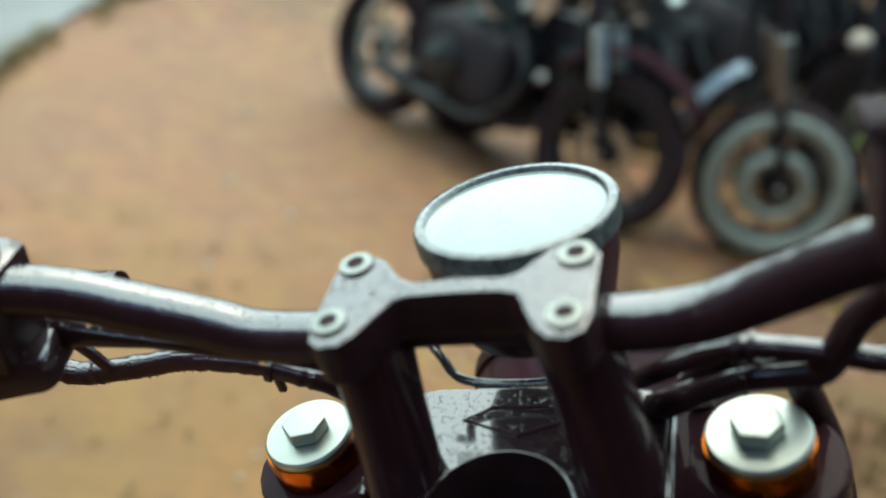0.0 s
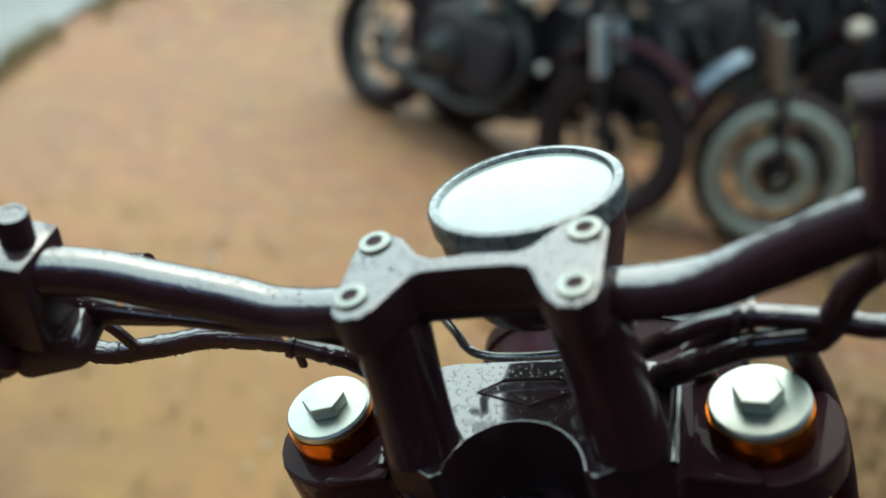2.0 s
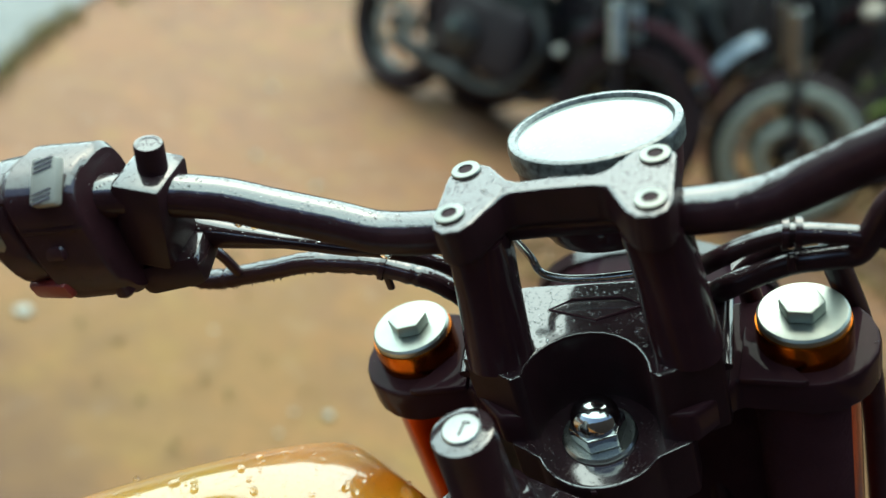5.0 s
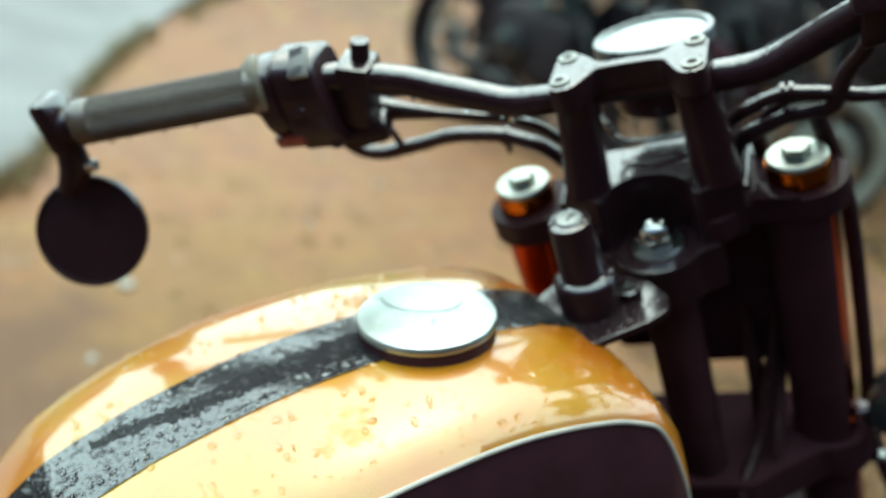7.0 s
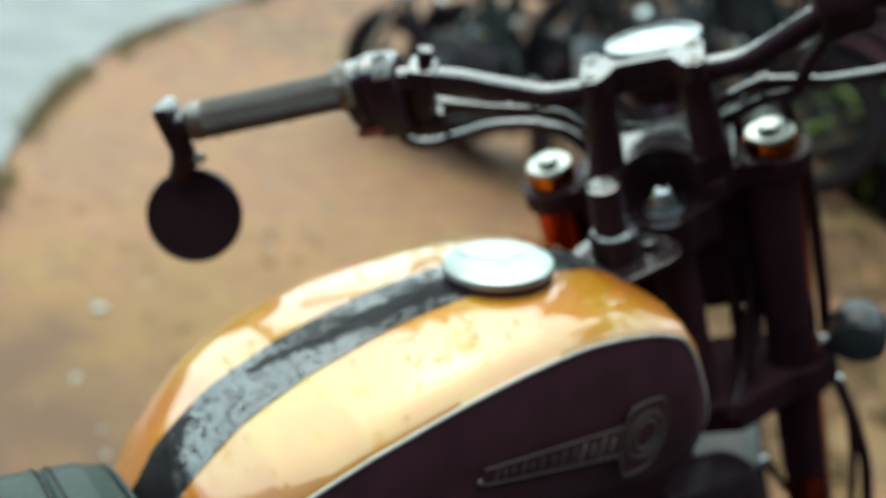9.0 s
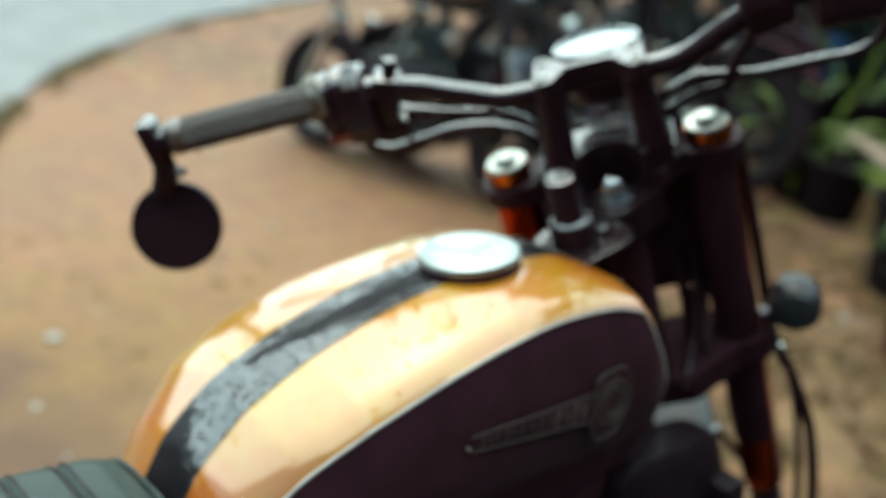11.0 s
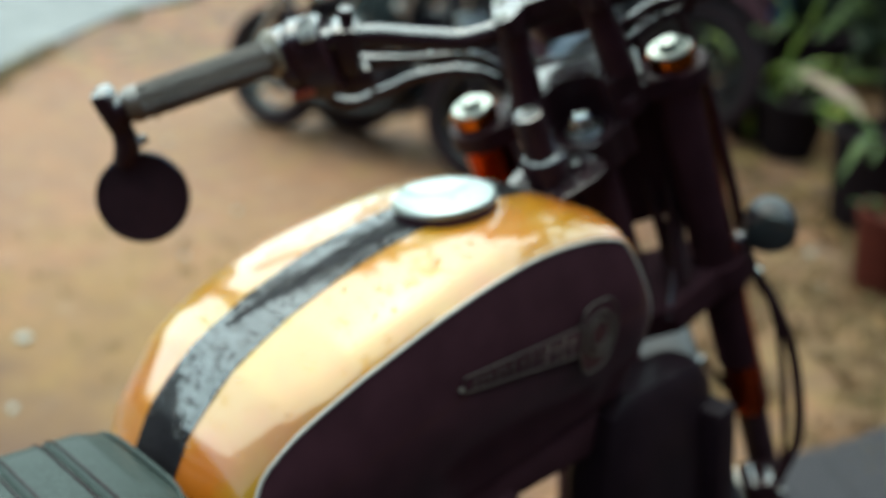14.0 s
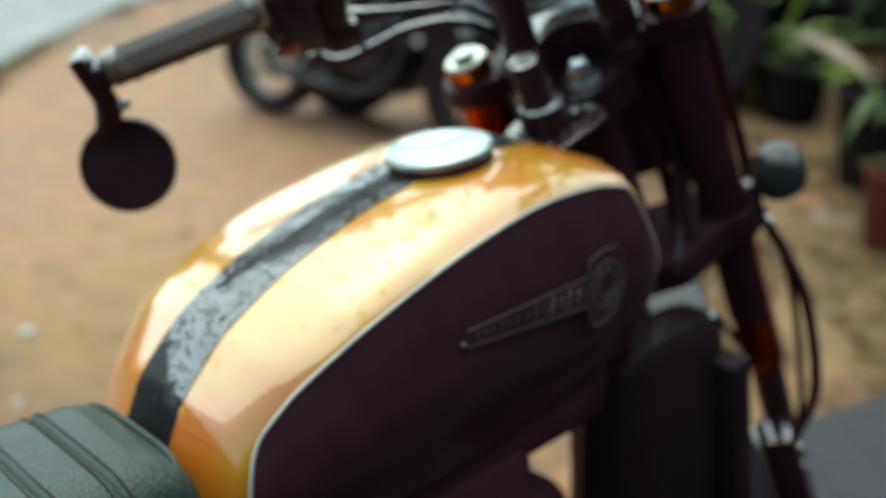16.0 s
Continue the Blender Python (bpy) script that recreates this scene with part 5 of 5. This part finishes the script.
parked_bike(pose(-2.12, 1.97, 0, 0, 0, -76.7) @ pose(0, 0, 0, 0, -6, 0), DARK_RIM, TEAL_BLACK, "dark parked motorcycle with silver fork legs", SATIN_METAL, ENGINE_BLACK, steer=12, bright=((0.16, -0.554, 0.552, 0.026, CASTING), (0.16, -0.36, 0.64, 0.022, GREY_PLASTIC), (0.15, -0.816, 0.268, 0.034, WORN_SILVER), (0.15, -0.231, 0.441, 0.019, GREY_PLASTIC), (0.16, -0.69, 0.39, 0.034, CASTING)))
parked_bike(pose(-1.781, 2.417, 0, 0, 0, -70) @ pose(0, 0, 0, 0, -4, 0) @ Matrix.Scale(1.155, 4), PALE_RIM, TEAL_BLACK, "dark parked motorcycle with pale ringed front wheel", ALUMINIUM, PALE_BLUE, True, 30, (126, 182), ((0.15, -0.388, 0.658, 0.026, SATIN_METAL), (0.15, -0.84, 0.568, 0.02, CASTING), (0.15, 0.12, 0.70, 0.03, BRIGHT_SILVER)), 0.238)
for x, y, a in ((-2.05, 3.30, -76), (-2.40, 3.95, -74), (-2.80, 4.65, -72)):
    parked_bike(pose(x, y, 0, 0, 0, a) @ pose(0, 0, 0, 0, -6, 0) @ GROWN, DARK_RIM, TEAL_BLACK, "black parked motorcycle standing in the row", DARK_RIM, ENGINE_BLACK)

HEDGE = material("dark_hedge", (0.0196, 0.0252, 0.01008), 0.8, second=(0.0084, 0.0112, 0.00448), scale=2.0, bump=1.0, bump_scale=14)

# ---- potted plants by the parking place ----
LEAF = material("green_leaf", (0.026, 0.050, 0.008), 0.5, spec=0.2, second=(0.055, 0.085, 0.0125), scale=12)
PALE_LEAF = material("pale_variegated_leaf", (0.2576, 0.2016, 0.168), 0.4, second=(0.112, 0.1568, 0.028), scale=16)
PINK_LEAF = material("pink_flushed_leaf", (0.26, 0.150, 0.140), 0.5, spec=0.2, second=(0.18, 0.15, 0.07), scale=14)
POT_DARK = material("dark_clay_pot", (0.0130, 0.0080, 0.0090), 0.8, spec=0.06)
POT_RED = material("red_clay_pot", (0.085, 0.0170, 0.0105), 0.7, spec=0.1)


def leaf(bm, base, way, length, width, droop):
    """A curved blade-shaped leaf with a folded midrib."""
    base, way = Vector(base), Vector(way).normalized()
    side = way.cross(Vector((0, 0, 1)))
    side = side.normalized() if side.length > 0.01 else Vector((1, 0, 0))
    rows = []
    for k in range(8):
        u = k / 7
        c = base + way * length * u + Vector((0, 0, -droop * length * u * u))
        w = width * (math.sin(math.pi * min(1, u * 0.93 + 0.07)) ** 0.8) * 0.5
        rows.append([bm.verts.new(c - side * w + Vector((0, 0, w * 0.35))), bm.verts.new(c), bm.verts.new(c + side * w + Vector((0, 0, w * 0.35)))])
    for a, b in zip(rows, rows[1:]):
        for k in (0, 1):
            bm.faces.new((a[k], a[k + 1], b[k + 1], b[k]))


def potted_plant(x, y, r, h, pot_mat, leaf_mat, n, length, width, label, droop=0.9, rise=1.0):
    top = new("potted_plant")
    r, h, length, width = (1.1 * v for v in (r, h, length, width))
    top.matrix_world = pose(x, y, 0)
    tagged(top, label, "plant", group="potted plants")
    part("pot", lathe([(0, 0), (r * 0.72, 0), (r * 0.95, h * 0.9), (r, h * 0.9), (r, h), (r * 0.9, h), (r * 0.86, h * 0.88), (0, h * 0.86)], 32), pot_mat, top)
    for k in range(n):
        bm = bmesh.new()
        a, e = random.uniform(0, 6.28), random.uniform(0.4, 1.3) * rise
        leaf(bm, (0.3 * r * math.cos(a), 0.3 * r * math.sin(a), h * 0.86), (math.cos(a), math.sin(a), e), length * random.uniform(0.6, 1.1), width * random.uniform(0.7, 1.2), droop * random.uniform(0.5, 1.1))
        part("leaf", bm, leaf_mat, top)
    return top


BRIGHT_LEAF = material("bright_green_leaf", (0.19, 0.25, 0.032), 0.45, second=(0.0784, 0.1288, 0.0168), scale=9)
potted_plant(-1.865, 3.655, 0.16, 0.20, POT_DARK, BRIGHT_LEAF, 11, 0.85, 0.036, "green arching strap-leaved plant in a dark pot", 0.75, 1.6)
pale_plant = potted_plant(-1.62, 3.52, 0.15, 0.24, POT_DARK, LEAF, 5, 0.30, 0.05, "broad pale pink and green leaf hanging from a dark pot", 0.7, 0.6)
for mat, base, way, length, width, droop in ((PINK_LEAF, (0.02, -0.08, 0.41), (0.85, -0.35, -0.10), 0.46, 0.12, 0.10), (BRIGHT_LEAF, (0.20, -0.22, 0.315), (0.8, -0.30, -0.05), 0.34, 0.11, 0.05), (PALE_LEAF, (-0.06, -0.02, 0.24), (0.45, -0.30, 1.0), 0.26, 0.07, 0.5)):
    bm = bmesh.new()
    leaf(bm, base, way, length, width, droop)
    part("leaf", bm, mat, pale_plant)
for bend in ([(-0.19, -0.02, 0.06), (-0.185, -0.06, 0.27), (-0.09, -0.07, 0.40), (0.02, -0.08, 0.42)], [(-0.14, 0.05, 0.20), (-0.10, 0.06, 0.45), (-0.04, 0.08, 0.62), (0.0, 0.08, 0.92)]):
    part("strap_leaf", sweep(smooth_path(bend), lambda u: 0.019 * (1 - 0.6 * u), 6), BRIGHT_LEAF, pale_plant)
potted_plant(-0.63, 2.385, 0.12, 0.24, POT_RED, LEAF, 9, 0.17, 0.03, "small green plant in a red clay pot", 0.5, 1.8)
potted_plant(-0.93, 2.95, 0.20, 0.34, POT_DARK, LEAF, 9, 0.42, 0.035, "thin green plant in a dark pot", 0.9, 1.2)
potted_plant(-2.04, 4.355, 0.22, 0.4, POT_DARK, LEAF, 12, 0.8, 0.04, "tall green plant in a dark pot", 0.7, 1.6)
potted_plant(-1.145, 3.94, 0.24, 0.42, POT_DARK, LEAF, 10, 0.5, 0.04, "large dark pot with a few green leaves", 0.8, 1.3)
SHRUB = material("dark_shrub_leaf", (0.0196, 0.0336, 0.01008), 0.45, second=(0.0336, 0.0504, 0.014), scale=3)
bm = bmesh.new()
for _ in range(9000):
    x = random.uniform(-3.4, 3.0)
    top = 2.3 + 0.5 * noise.noise((x * 1.3, 0, 3))
    z = random.uniform(0.02, 1) ** 0.8 * top
    q = Vector((x, 5.6 + 0.12 * x + 0.35 * noise.noise((x * 2, z * 2, 0)) + random.uniform(-0.25, 0.25), z))
    w = Vector((random.gauss(0, 1), random.gauss(0, 1) - 0.6, random.gauss(0, 0.7))).normalized()
    t = w.orthogonal().normalized() * random.uniform(0.02, 0.05)
    n = w * random.uniform(0.06, 0.13)
    v = [bm.verts.new(p) for p in (q, q + n * 0.5 + t, q + n, q + n * 0.5 - t)]
    bm.faces.new(v)
tagged(part("hedge", bm, SHRUB, None, smooth=False), "dense dark green shrubs behind the plant pots", "hedge", kind="stuff")
# plain block in the dark hedge colour behind the leaves
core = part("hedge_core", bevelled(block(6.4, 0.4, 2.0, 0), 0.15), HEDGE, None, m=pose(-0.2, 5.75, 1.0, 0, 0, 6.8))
tagged(core, "solid dark green block filling the shrubs", "hedge", kind="structure")
BLUE = material("blue_plastic", (0.0224, 0.0784, 0.1792), 0.4)
drum = part("drum", lathe([(0, 0), (0.2, 0), (0.21, 0.02), (0.21, 0.20), (0.217, 0.22), (0.21, 0.24), (0.21, 0.48), (0.217, 0.5), (0.20, 0.52), (0, 0.52)], 36), BLUE, None)
drum.matrix_world = pose(-2.76, 4.97, 0) @ Matrix.Scale(1.15, 4)
tagged(drum, "blue plastic drum standing behind the plants", "drum")

# ---- plain enclosure added out of sight: walls for reflections and bounce, a tall hedge all round ----
DARK_WALL = material("dark_reflection_wall", (0.035, 0.024, 0.022), 0.8, scale=4, bump=0.4, bump_scale=60, spec=0.2)
BOUNCE_WALL = material("brown_bounce_wall", (0.20, 0.122, 0.118), 0.85, scale=3, bump=0.4, bump_scale=120)
# unseen wall added so that reflections from the right stay dark
wall = part("wall_east", block(0.14, 9, 2.4, 0.01), DARK_WALL, None, smooth=False, m=pose(1.75, -1.2, 1.2))
tagged(wall, "unseen dark wall added for dark reflections", "wall", kind="structure")
# unseen wall added to bounce some fill onto the dark parts
wall = part("wall_south", block(8.0, 0.14, 2.1, 0.01), BOUNCE_WALL, None, smooth=False, m=pose(-2.2, -7.0, 1.05))
tagged(wall, "unseen brown wall added to bounce fill light", "wall", kind="structure")
# unseen hedge added all round; its height bounds the reflected sky
bm = bmesh.new()
ring = []
for k in range(97):
    a = 2 * math.pi * k / 96
    rad = 15 + 1.2 * noise.noise((math.cos(a) * 3, math.sin(a) * 3, 1))
    row = []
    for j in range(9):
        h = 3.2 + 0.8 * noise.noise((math.cos(a) * 6, math.sin(a) * 6, 4))
        row.append(bm.verts.new(((rad + 0.9 * noise.noise((a * 9, j * 0.8, 7))) * math.cos(a) - 1, (rad + 0.9 * noise.noise((a * 9, j * 0.8, 7))) * math.sin(a), h * j / 8 - 0.1)))
    ring.append(row)
for a, b in zip(ring, ring[1:]):
    for j in range(8):
        bm.faces.new((a[j], a[j + 1], b[j + 1], b[j]))
tagged(part("backdrop", bm, HEDGE, None), "unseen tall dark hedge added to close the place", "hedge", kind="structure")
